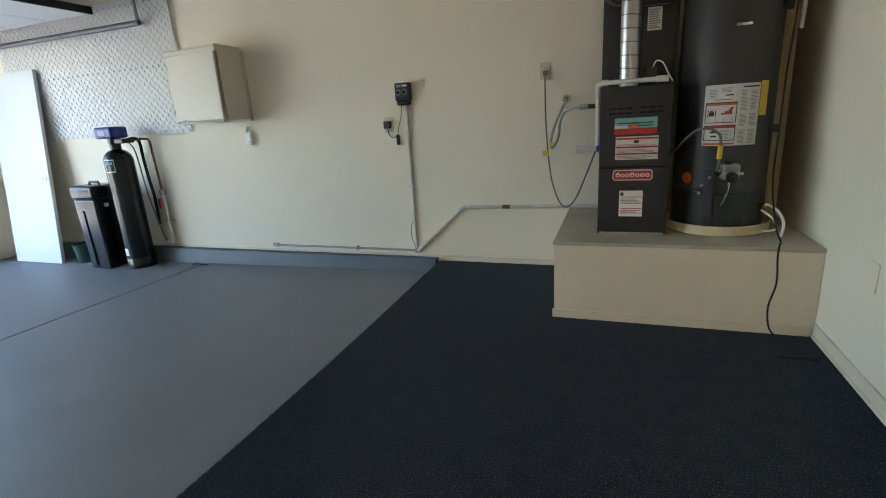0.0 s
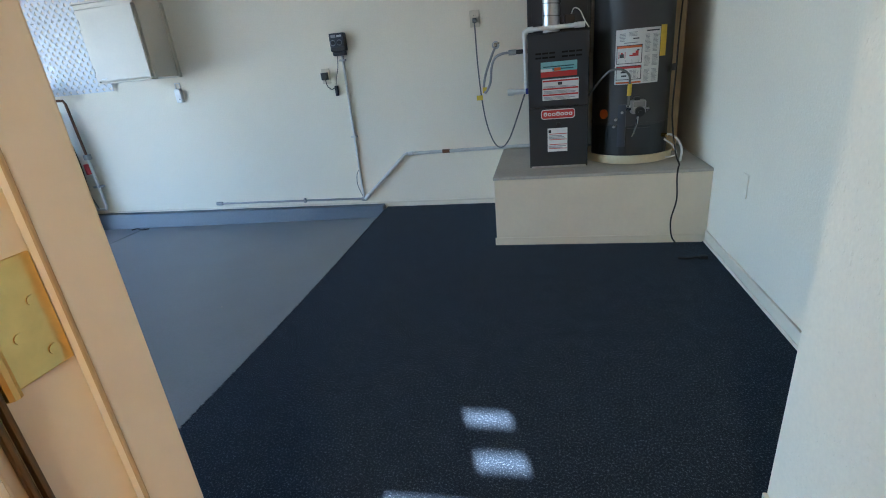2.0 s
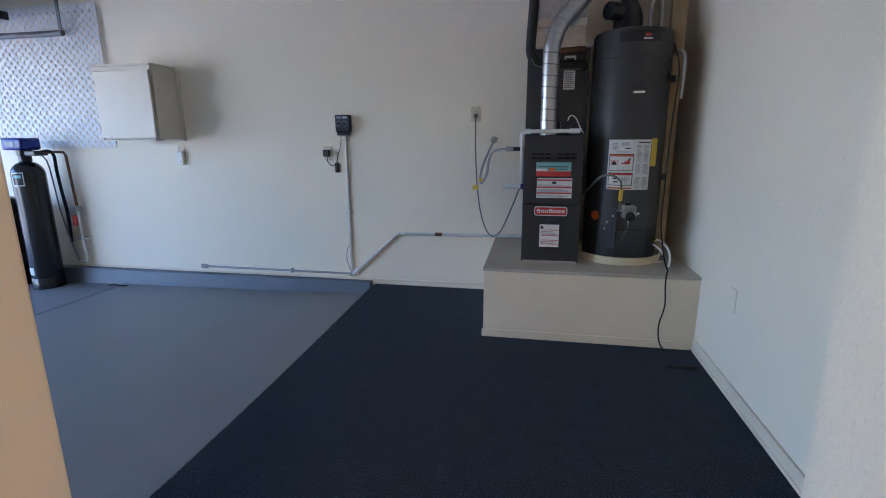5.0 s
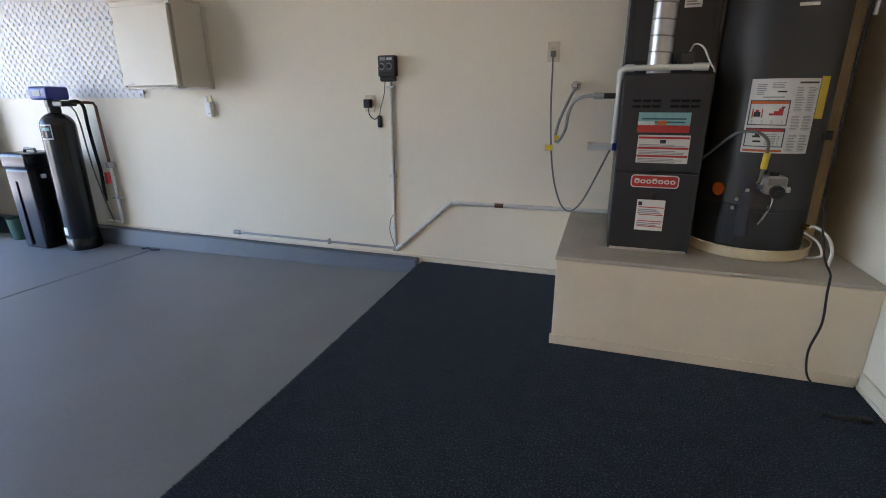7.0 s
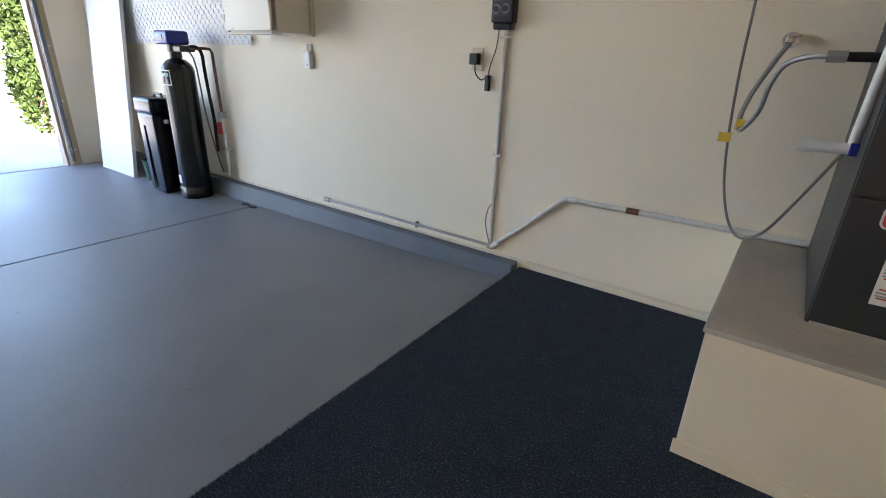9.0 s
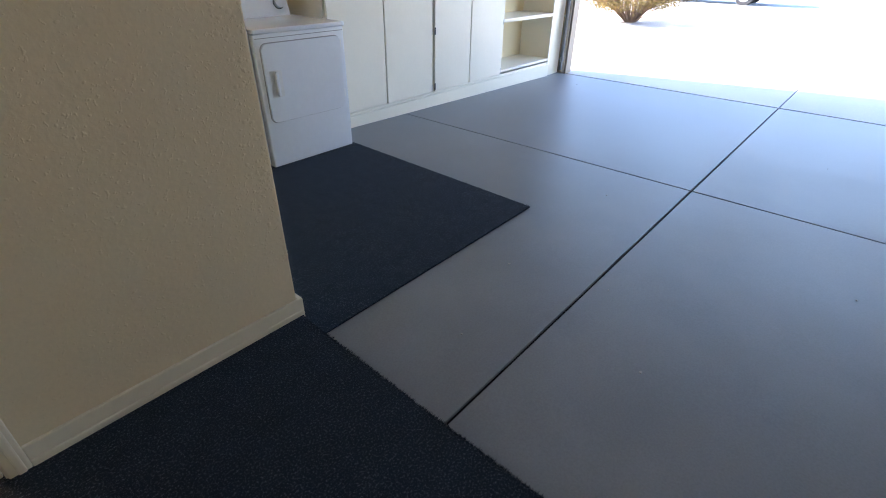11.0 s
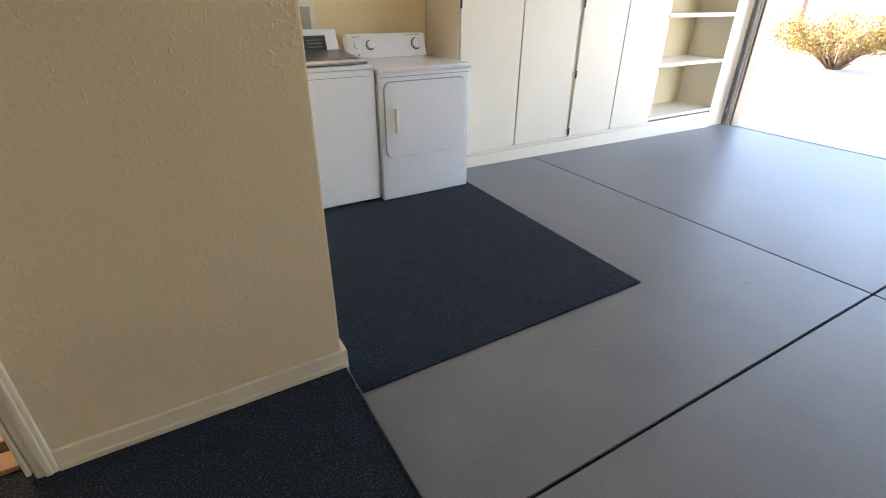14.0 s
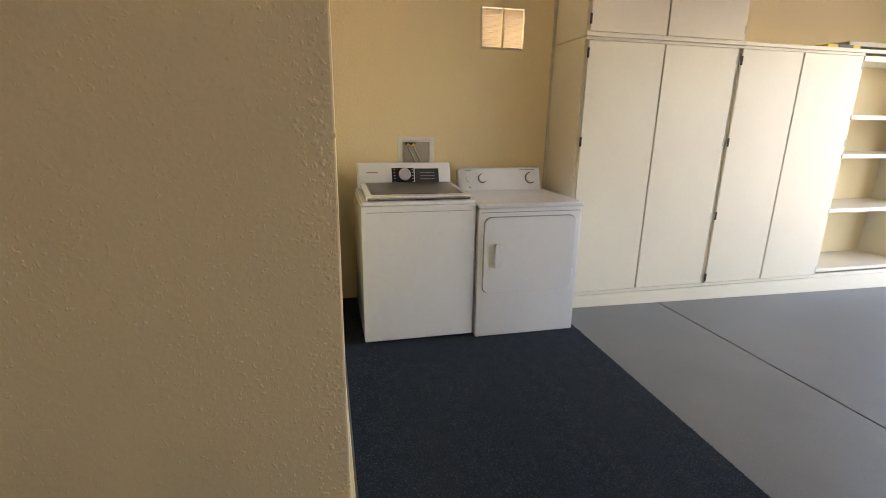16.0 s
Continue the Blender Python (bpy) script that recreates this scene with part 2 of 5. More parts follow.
CONCRETE = paint("driveway_concrete", (0.46, 0.445, 0.42), 0.8, grain=50, vary=0.08, stain=0.7, stain_vary=0.10, bump=0.3, bump_scale=120)
GRAVEL = paint("desert_gravel", (0.44, 0.39, 0.33), 0.9, grain=30, vary=0.25, stain=0.5, stain_vary=0.12, bump=0.8, bump_scale=30, distance=0.01)
STUCCO = paint("stucco", (0.62, 0.52, 0.40), 0.85, grain=60, vary=0.06, bump=0.6, bump_scale=60, distance=0.005)
TIN = paint("door_skin", (0.72, 0.73, 0.74), 0.4, vary=0.03, stain=1.5, stain_vary=0.05, bump=0.12, bump_scale=60)
GLASSY = paint("dark_glass", (0.02, 0.022, 0.025), 0.06, bump=0, spec=0.6)
# near-black, painting the shade inside the furnace slots onto raised bars
VOID = paint("dark_slot", (0.002, 0.002, 0.002), 0.9, bump=0)
TRACK = paint("track_steel", (0.16, 0.16, 0.165), 0.6, 0.5, vary=0.1, stain=6, stain_vary=0.2)
# same wall paint made tan: the warm bounced light is in its colour
WALL_WARM_LIT = paint("wall_paint_warm_lit", (0.78, 0.645, 0.435), 0.62, grain=90, vary=0.03, stain=0.9, stain_vary=0.05, bump=0.30, bump_scale=70, distance=0.003, splat=1.5)


# ---- the large structure ----
def floor_z(x):
    return -0.072 + 0.015 * x


NORTH, EAST, SOUTH, WEST, CEILING = 0.0, 2.30, -5.90, -5.44, 2.60
DOORWALL, HOUSE_FACE = -3.535, -3.66
DOOR_W, DOOR_E, DOOR_H = 0.942, 1.80, 2.06
HSOUTH = -6.0


def structure(name, bm, material, label="", parent=None):
    ob = part(name, bm, material, parent)
    return tagged(ob, label, "", "", "structure")


def slab_panel(x0, x1, y0, y1, name, parent, material, level=floor_z, thick=0.05, edge=0.004):
    """One slab with eased edges, whose top follows the fall of the floor."""
    b = box(x0, x1, y0, y1, -thick, 0, edge)
    for v in b.verts:
        v.co.z += level(v.co.x)
    return part(name, b, material, parent)


# garage floor: four slabs with open joints over a dark bed
bed = box(-5.46, 2.45, -6.05, 0.15, -0.30, -0.20)
floor = structure("floor", bed, JOINT, "grey painted concrete garage floor with sawn joints")
JX, JY, GAP = -2.455, -2.823, 0.0060
for q in ((JX - GAP, JX + GAP, SOUTH, NORTH), (WEST, JX - GAP, JY - GAP, JY + GAP), (JX + GAP, 0.0, JY - GAP, JY + GAP)):
    jf = box(*q, -0.03, -0.012)
    for v in jf.verts:
        v.co.z += floor_z(v.co.x)
    part("joint_filler", jf, JOINT, floor)
for xa, xb in ((WEST + GAP, JX - GAP), (JX + GAP, 0.02)):
    for ya, yb in ((SOUTH, JY - GAP), (JY + GAP, NORTH)):
        slab_panel(xa, xb, ya, yb, "floor_slab", floor, FLOOR)

# raised, carpeted floor beside the house door
def carpet_edge(y):
    """The cut edge of the carpet bows a little along its length."""
    u = min(max(-y / 3.56, 0.0), 1.0)
    return 0.012 + 0.024 * u + 0.034 * math.sin(math.pi * u ** 1.25)


rb = box(0.008, EAST + 0.05, -3.59, NORTH, -0.12, 0.0, 0.016, seg=4)
for k in range(1, 14):
    bmesh.ops.bisect_plane(rb, geom=rb.verts[:] + rb.edges[:] + rb.faces[:], plane_co=(0, -3.58 * k / 14, 0), plane_no=(0, 1, 0))
for v in rb.verts:
    if v.co.x < 0.1:
        v.co.x += carpet_edge(v.co.y) - 0.008
structure("carpet", rb, CARPET, "dark blue-black looped carpet on the raised floor")

# walls
nb = box(-5.60, 2.45, 0, 0.15, -0.3, CEILING)
structure("wall_north", nb, WALL, "cream textured garage wall")
eb = box(EAST, 2.45, -2.87, -0.001, -0.3, CEILING)
structure("wall_east", eb, WALL, "cream textured garage wall beside the platform")
jb = box(1.885, 2.45, DOORWALL + 0.001, -2.871, -0.3, CEILING)
structure("wall_jog", jb, WALL, "cream wall that steps out beside the house door")
hb = box(0.045, DOOR_W - 0.02, HOUSE_FACE, DOORWALL, -0.3, CEILING, 0.006)
box(DOOR_E + 0.02, 3.2, HOUSE_FACE, DOORWALL, -0.3, CEILING, 0, hb)
box(DOOR_W - 0.02, DOOR_E + 0.02, HOUSE_FACE, DOORWALL, DOOR_H + 0.02, CEILING, 0, hb)
HOUSE_WALL = structure("wall_house", hb, WALL_WARM_LIT, "cream orange-peel textured wall with the house door")
random.seed(11)
rl = bmesh.new()
for k in range(560):
    if k < 260:                                          # rough patched strip beside the corner
        x, z, size = 0.052 + 0.085 * random.random() ** 1.5, random.uniform(0.25, 1.45), random.uniform(0.0025, 0.0085)
    else:
        x, z, size = random.uniform(0.06, 0.87), random.uniform(0.10, 2.0), random.uniform(0.0020, 0.0055)
    wide, turn = random.uniform(0.6, 1.6), random.random() * 6.283
    rim = [rl.verts.new((x + size * wide * math.cos(turn + 1.047 * q) * random.uniform(0.7, 1.2), DOORWALL, z + size * math.sin(turn + 1.047 * q) * random.uniform(0.7, 1.2))) for q in range(6)]
    top = [rl.verts.new((x + (v.co.x - x) * 0.55, DOORWALL + 0.0003 + 0.075 * size, z + (v.co.z - z) * 0.55)) for v in rim]
    rl.faces.new(top[::-1])
    for q in range(6):
        rl.faces.new((rim[q], top[q], top[(q + 1) % 6], rim[(q + 1) % 6]))
bmesh.ops.recalc_face_normals(rl, faces=rl.faces)
part("plaster_relief", rl, WALL_WARM_LIT, HOUSE_WALL, "flattened blobs of plaster texture", True)["kind"] = "stuff"
pb = box(0.045, 0.13, HSOUTH + 0.001, HOUSE_FACE, -0.3, CEILING)
structure("wall_partition", pb, NOOK_BOUNCE, "cream wall between the laundry nook and the house")

VX0, VX1, VZ0, VZ1 = -1.385, -1.04, 1.765, 2.055             # vent in the south wall
WX0, WX1, WZ0, WZ1 = 1.822, 2.375, 1.255, 2.10                 # house window
sb = box(-5.60, VX0, SOUTH - 0.14, SOUTH, -0.3, CEILING)
box(VX0, VX1, SOUTH - 0.14, SOUTH, -0.3, VZ0, 0, sb)
box(VX0, VX1, SOUTH - 0.14, SOUTH, VZ1, CEILING, 0, sb)
box(VX1, 0.05, SOUTH - 0.14, SOUTH, -0.3, CEILING, 0, sb)
structure("wall_south", sb, NOOK_BOUNCE, "cream textured wall behind the washing machines, yellowed for bounced light")
ob_ = box(0.05, WX0, HSOUTH - 0.14, HSOUTH, -0.3, CEILING)
box(WX0, WX1, HSOUTH - 0.14, HSOUTH, -0.3, WZ0, 0, ob_)
box(WX0, WX1, HSOUTH - 0.14, HSOUTH, WZ1, CEILING, 0, ob_)
box(WX1, 3.34, HSOUTH - 0.14, HSOUTH, -0.3, CEILING, 0, ob_)
structure("wall_house_south", ob_, ORANGE_WALL, "orange-brown painted house wall")
oe = box(3.20, 3.34, HSOUTH + 0.001, DOORWALL, -0.3, CEILING)
structure("wall_house_east", oe, ORANGE_WALL, "orange-brown painted house wall")

GY0, GY1, GH = -5.39, -0.475, 2.14                            # garage door opening
wb = box(-5.60, WEST, SOUTH, GY0, -0.3, CEILING)
box(-5.60, WEST, GY1, NORTH, -0.3, CEILING, 0, wb)
box(-5.60, WEST, GY0, GY1, GH, CEILING, 0, wb)
structure("wall_west", wb, WALL, "cream wall round the open garage door")
cb = box(-5.60, 3.34, SOUTH - 0.14, 0.15, CEILING, CEILING + 0.12)
structure("ceiling", cb, CEIL, "plain off-white ceiling")
rf = box(-5.98, 3.6, SOUTH - 0.5, 0.7, CEILING + 0.13, CEILING + 0.30, 0.02)
structure("roof", rf, STUCCO, "flat roof slab with a short overhang")

# house floor: tiles in grout
grout = box(0.13, 3.2, HSOUTH, HOUSE_FACE, -0.05, 0.016)
house_floor = structure("floor_house", grout, GROUT, "glazed square floor tiles with dark grout")
tile_mesh = None
rows = [(-3.81 + 0.005, HOUSE_FACE - 0.045)] + [(-4.01 - 0.2 * k + 0.005, -3.81 - 0.2 * k - 0.0) for k in range(11)]
for k, (ya, yb) in enumerate(rows):
    ya = max(ya, HSOUTH + 0.002)
    for c in range(16):
        xa = 0.175 + 0.2 * c - 0.2
        xb = xa + 0.195
        xa, xb = max(xa, 0.135), min(xb, 3.195)
        if k in (0, len(rows) - 1) or c in (0, 15) or tile_mesh is None:
            t_ = part("tile", box(xa, xb, ya, yb, 0.010, 0.022, 0.0025, seg=1), TILE, house_floor)
            if k not in (0, len(rows) - 1) and c not in (0, 15):
                tile_mesh, t_at = t_.data, (xa, ya)
        else:
            t_ = new("tile", tile_mesh)
            t_.parent = house_floor
            t_.location = (xa - t_at[0], ya - t_at[1], 0)


# trim
def board(name, pts, label):
    b = bmesh.new()
    for p in pts:
        box(*p, 0.004, b)
    return structure(name, b, TRIM, label)


board("baseboard", [(0.034, 0.886, DOORWALL, DOORWALL + 0.012, 0.0, 0.072), (0.034, 0.886, DOORWALL, DOORWALL + 0.018, 0.0, 0.022)], "painted wooden baseboard on carpet")
board("baseboard", [(0.026, 0.044, SOUTH + 0.8, DOORWALL + 0.012, floor_z(0), 0.072)], "painted wooden baseboard by the mat")
board("baseboard", [(EAST - 0.012, EAST, -2.869, -0.987, 0.0, 0.075), (EAST - 0.016, EAST, -2.869, -0.987, 0.0, 0.02)], "painted wooden baseboard")
board("baseboard", [(1.885 - 0.012, 1.885, DOORWALL + 0.02, -2.872, 0.0, 0.075)], "painted wooden baseboard")
structure("baseboard", box(0.135, 3.19, HSOUTH, HSOUTH + 0.012, 0.023, 0.075, 0.003), TILE, "tile-coloured skirting on the house wall")

# kerb at the foot of the north wall
kb = box(WEST, -0.002, -0.075, 0.0, -0.2, 0.028, 0.012, seg=3)
for v in kb.verts:
    if v.co.z < -0.1 and v.co.y < -0.03:
        v.co.y -= 0.035
structure("kerb", kb, KERB, "blue-grey painted concrete kerb along the wall")
wl = box(WEST, 1.055, -0.010, 0.0, 0.030, 0.046, 0.004)
structure("trim_bead", wl, TRIM, "painted bead of caulk above the kerb")

# house door frame, threshold and leaf
door = thing("door_1", (DOOR_W, HOUSE_FACE, 0), "cream painted house door standing open with brass hinges", "door", "", "structure")
for side, xa, xb in (("w", DOOR_W - 0.02, DOOR_W), ("e", DOOR_E, DOOR_E + 0.02)):
    part("jamb", box(xa, xb, HOUSE_FACE - 0.005, DOORWALL + 0.006, 0.0, DOOR_H + 0.02, 0.002), TRIM, door)
    xs = (DOOR_W, DOOR_W + 0.013) if side == "w" else (DOOR_E - 0.013, DOOR_E)
    part("door_stop", box(xs[0], xs[1], HOUSE_FACE + 0.080, DOORWALL + 0.016, 0.02, DOOR_H, 0.003), TRIM, door)
part("worn_edge", box(DOOR_W + 0.0115, DOOR_W + 0.0142, HOUSE_FACE + 0.0785, HOUSE_FACE + 0.0825, 0.021, DOOR_H - 0.002, 0.001), WOOD, door, "bare worn wooden arris")
part("jamb", box(DOOR_W, DOOR_E, HOUSE_FACE - 0.005, DOORWALL + 0.006, DOOR_H, DOOR_H + 0.02, 0.002), TRIM, door)
for xa, xb, za, zb in ((0.886, 0.938, 0.0, DOOR_H + 0.07), (DOOR_E + 0.004, DOOR_E + 0.055, 0.0, DOOR_H + 0.07), (0.938, DOOR_E + 0.004, DOOR_H + 0.02, DOOR_H + 0.07)):
    cs = box(xa, xb, DOORWALL, DOORWALL + 0.016, za, zb, 0.005)
    if zb - za > 1:
        box(xa + 0.012, xb - 0.02, DOORWALL + 0.01, DOORWALL + 0.021, za, zb, 0.005, cs)
    part("casing", cs, TRIM, door)
ws = bmesh.new()
for q in (0.004, 0.012):
    box(DOOR_W, DOOR_W + 0.007, HOUSE_FACE + q, HOUSE_FACE + q + 0.005, 0.021, DOOR_H, 0.002, ws)
part("weatherstrip", ws, paint("bronze_strip", (0.16, 0.11, 0.05), 0.4, 0.5), door, "bronze ribbed weatherstrip")
part("threshold", box(DOOR_W, DOOR_E, HOUSE_FACE + 0.004, -3.580, 0.0, 0.020, 0.006), TEAK, door, "worn wooden threshold")
part("threshold_gap", box(DOOR_W, DOOR_E, HOUSE_FACE - 0.043, HOUSE_FACE + 0.003, 0.017, 0.020, 0.001), RUBBER, door)
lm = Matrix.Translation((DOOR_W - 0.004, HOUSE_FACE - 0.012, 0)) @ pose(0, 0, 0, 0, 0, -96)
leaf = part("leaf", box(0.004, 0.845, -0.002, 0.036, 0.03, DOOR_H - 0.004, 0.003, None, lm), TRIM, door)
for za, zb in ((0.22, 0.85), (1.02, 1.88)):
    for xa, xb in ((0.13, 0.39), (0.47, 0.73)):
        fr = bmesh.new()
        for q in ((xa, xb, za, za + 0.03), (xa, xb, zb - 0.03, zb), (xa, xa + 0.03, za + 0.03, zb - 0.03), (xb - 0.03, xb, za + 0.03, zb - 0.03)):
            box(q[0], q[1], 0.036, 0.044, q[2], q[3], 0.003, fr, lm)
        part("panel_moulding", fr, TRIM, leaf)
part("knob", turned(0, 0, [(0.012, 0), (0.012, 0.03), (0.028, 0.04), (0.028, 0.062), (0.012, 0.07)]), BRASS, leaf, "brass door knob", True).matrix_local = (
    Matrix.Translation(-ORIGIN[door]) @ lm @ Matrix.Translation((0.79, 0.036, 0.95)) @ pose(0, 0, 0, -90, 0, 0) @ Matrix.Translation(ORIGIN[door]))
for zc in (0.30, 0.978, 1.78):
    hg = part("hinge", box(DOOR_W, DOOR_W + 0.0025, HOUSE_FACE + 0.030, HOUSE_FACE + 0.0790, zc - 0.05, zc + 0.05, 0.001), BRASS, door, "polished brass hinge leaf")
    part("hinge_pin", sweep([(DOOR_W + 0.004, HOUSE_FACE + 0.024, zc - 0.052), (DOOR_W + 0.004, HOUSE_FACE + 0.024, zc + 0.052)], 0.006), BRASS, hg)
    for sy, sz in ((0.014, 0.034), (0.034, 0.012), (0.014, -0.012), (0.034, -0.034)):
        part("screw", disc((DOOR_W + 0.0025, HOUSE_FACE + 0.032 + sy, zc + sz), (1, 0, 0), 0.0045, 0.0012, None, 12), BRASS, hg)

# house window with plantation shutter
win = thing("window_1", ((WX0 + WX1) / 2, HSOUTH, WZ0), "white shuttered window with tilted louvres in the house wall", "window", "", "structure")
frm = bmesh.new()
for q in ((WX0, WX0 + 0.035, WZ0, WZ1), (WX1 - 0.035, WX1, WZ0, WZ1), (WX0 + 0.035, WX1 - 0.035, WZ0, WZ0 + 0.03), (WX0 + 0.035, WX1 - 0.035, WZ1 - 0.03, WZ1)):
    box(q[0], q[1], HSOUTH - 0.10, HSOUTH + 0.012, q[2], q[3], 0.003, frm)
part("window_frame", frm, TRIM, win)
part("tilt_rod", box(2.137, 2.157, HSOUTH - 0.02, HSOUTH - 0.005, WZ0 + 0.03, WZ1 - 0.03, 0.003), TRIM, win)
RISE = math.tan(SUN_EL) / 0.954
pitch = 0.185 * RISE
first = (-3.512 - (HSOUTH - 0.05)) * RISE - pitch / 2
for k in range(-1, 7):
    zc = first + pitch * k
    lv = box(WX0 + 0.036, WX1 - 0.036, -0.034, 0.034, -0.005, 0.005, 0.004, None, Matrix.Translation((0, HSOUTH - 0.05, zc)) @ pose(0, 0, 0, 38, 0, 0))
    part("louvre", lv, TRIM, win)
# added strips block the sun here, standing in for a bystander's shadow on the carpet
for k in (4, 5):
    zc = first + pitch * (k + 0.5)
    lv = box(WX0 + 0.036, 2.165, HSOUTH - 0.085, HSOUTH - 0.076, zc - pitch / 2, zc + pitch / 2, 0.003)
    part("louvre", lv, TRIM, win)

# louvred vent in the laundry wall
VENT_TILT = 52
SLAT = paint("slat_tan", (0.50, 0.45, 0.36), 0.6)
vent = thing("wall_vent", ((VX0 + VX1) / 2, SOUTH, VZ0), "small louvred vent with daylight behind, in the nook wall", "vent")
vf = bmesh.new()
for q in ((VX0, VX0 + 0.012, VZ0, VZ1), (VX1 - 0.012, VX1, VZ0, VZ1), (VX0 + 0.012, VX1 - 0.012, VZ0, VZ0 + 0.01), (VX0 + 0.012, VX1 - 0.012, VZ1 - 0.01, VZ1), ((VX0 + VX1) / 2 - 0.006, (VX0 + VX1) / 2 + 0.006, VZ0 + 0.01, VZ1 - 0.01)):
    box(q[0], q[1], SOUTH - 0.05, SOUTH + 0.004, q[2], q[3], 0.001, vf)
part("frame", vf, TRIM, vent)
for k in range(17):
    zc = VZ0 + 0.014 + (VZ1 - VZ0 - 0.02) * k / 17
    part("slat", box(VX0 + 0.013, VX1 - 0.013, -0.0115, 0.0115, -0.0012, 0.0012, 0, None, Matrix.Translation((0, SOUTH - 0.02, zc)) @ pose(0, 0, 0, VENT_TILT, 0, 0)), SLAT, vent)

# platform
plat = thing("platform", (1.68, -0.49, 0), "cream painted raised platform with grey top", "platform", "", "structure")
part("body", box(1.058, EAST, -0.975, -0.0, 0.0, 0.425, 0.006), TRIM, plat)
part("top", box(1.052, EAST, -0.982, -0.0, 0.426, 0.445, 0.006), paint("platform_top", (0.46, 0.43, 0.36), 0.55, vary=0.08, stain=3, stain_vary=0.18, bump=0.25), plat, "worn grey-beige painted top")
part("baseboard", box(1.050, EAST - 0.02, -0.985, -0.976, 0.0, 0.05, 0.003), TRIM, plat)

# garage door, open overhead, with its tracks
gdoor = thing("garage_door", (-4.1, -2.9, 2.16), "grey sectional garage door rolled up under the ceiling", "garage door", "", "structure")
for k in range(4):
    xa = -5.20 + 0.54 * k
    pn = part("panel", box(xa, xa + 0.533, GY0 + 0.06, GY1 + 0.235, 2.215, 2.26, 0.006), TIN, gdoor)
    part("strut", box(xa + 0.25, xa + 0.29, GY0, GY1 + 0.1, 2.262, 2.30, 0.003), GALV, pn)
part("bottom_seal", box(-3.040, -3.018, GY0 + 0.06, GY1 + 0.235, 2.207, 2.27, 0.004), RUBBER, gdoor, "dark rubber bottom seal")
for sy, yy, zt in ((-1, GY0 + 0.02, 2.30), (1, GY1 + 0.37, 2.12)):
    yv = GY0 - 0.012 if sy < 0 else GY1 + 0.012
    tr = sweep([(WEST + 0.075, yv, -0.10), (WEST + 0.075, yv, 1.85), (WEST + 0.10, yv + sy * 0.10, 2.02), (WEST + 0.35, yy, zt - 0.01), (WEST + 0.7, yy, zt), (-2.66, yy, zt)], 0.024, None, 8)
    part("track", tr, TRACK, gdoor, "galvanised steel track", False)
    part("track_bracket", box(WEST + 0.002, WEST + 0.10, yv - 0.004, yv + 0.004, 0.0, 0.06, 0.001), GALV, gdoor)
    part("track_hanger", box(-2.69, -2.66, yy - 0.004, yy + 0.004, zt, CEILING - 0.001, 0.001), TRACK, gdoor)
    ye = (GY0 + 0.001, GY0 + 0.028) if sy < 0 else (GY1 - 0.028, GY1 - 0.001)
    part("outer_trim", box(-5.60, -5.452, ye[0], ye[1], -0.16, GH - 0.002, 0.003), paint("trim_brown", (0.34, 0.26, 0.19), 0.6, vary=0.1, stain=4, stain_vary=0.15), gdoor, "brown wooden outer trim")
    jx = part("door_jamb", box(WEST - 0.02, WEST + 0.03, (yv - 0.09 if sy < 0 else yv + 0.012), (yv - 0.012 if sy < 0 else yv + 0.09), -0.14, GH, 0.004), WOOD, gdoor, "weathered wooden door jamb")
    for zc in (0.02, 0.55, 1.1, 1.65):
        part("bolt", disc((WEST + 0.03, yv + sy * 0.05, zc), (1, 0, 0), 0.012, 0.012, None, 8), GALV, jx)

# ---- outdoors ----
gb = bmesh.new()
bmesh.ops.create_grid(gb, x_segments=1, y_segments=1, size=400)
bmesh.ops.translate(gb, verts=gb.verts, vec=(0, 0, -0.31))
structure("ground", gb, GRAVEL, "pale sunlit desert gravel")


def drive_z(x):
    return floor_z(WEST) + 0.012 * (x - WEST) if x > -12 else floor_z(WEST) - 0.079


drive = structure("driveway", box(-18, -5.47, -5.9, -0.2, -0.305, -0.30), JOINT, "pale concrete driveway slabs")
for xa, xb in ((-8.3, -5.47), (-11.2, -8.31), (-14.5, -11.21), (-18, -14.51)):
    for ya, yb in ((-5.9, JY - GAP), (JY + GAP, -0.2)):
        slab_panel(xa, xb, ya, yb, "driveway_slab", drive, CONCRETE, drive_z, 0.04, 0.003)
structure("road", box(-27.5, -18.02, -200, 200, -0.32, -0.285), paint("road_asphalt", (0.30, 0.29, 0.28), 0.85, grain=40, vary=0.1, bump=0.4), "sun-bleached asphalt street")


def fringe(name, x0, y0, x1, y1, z, out, count, size, material, parent):
    """Frayed pile along the cut edge of a carpet."""
    b = bmesh.new()
    for k in range(count):
        u = random.random()
        p = Vector((x0 + (x1 - x0) * u, y0 + (y1 - y0) * u, (z(x0 + (x1 - x0) * u) if callable(z) else z) - 0.001))
        if x0 == 0.011:
            p.x = carpet_edge(p.y) + 0.003
        p -= out * 0.008 * random.random()
        tip = p + out * size * random.uniform(-0.2, 1.0) + Vector((random.gauss(0, 0.002), random.gauss(0, 0.002), random.uniform(-0.004, 0.005)))
        w = Vector((-out.y, out.x, 0)) * random.uniform(0.0008, 0.0018)
        b.faces.new((b.verts.new(p - w), b.verts.new(p + w), b.verts.new(tip)))
    ob = part(name, b, material, parent)
    ob["kind"] = "stuff"
    return ob


tagged(fringe("carpet_fringe", 0.011, -0.08, 0.050, -3.56, 0.0, Vector((-1, 0, 0)), 9000, 0.010, CARPET, None), "frayed dark pile along the carpet edge", "carpet", "", "structure")


# ---- furnace and water heater on the platform ----
PT = 0.445


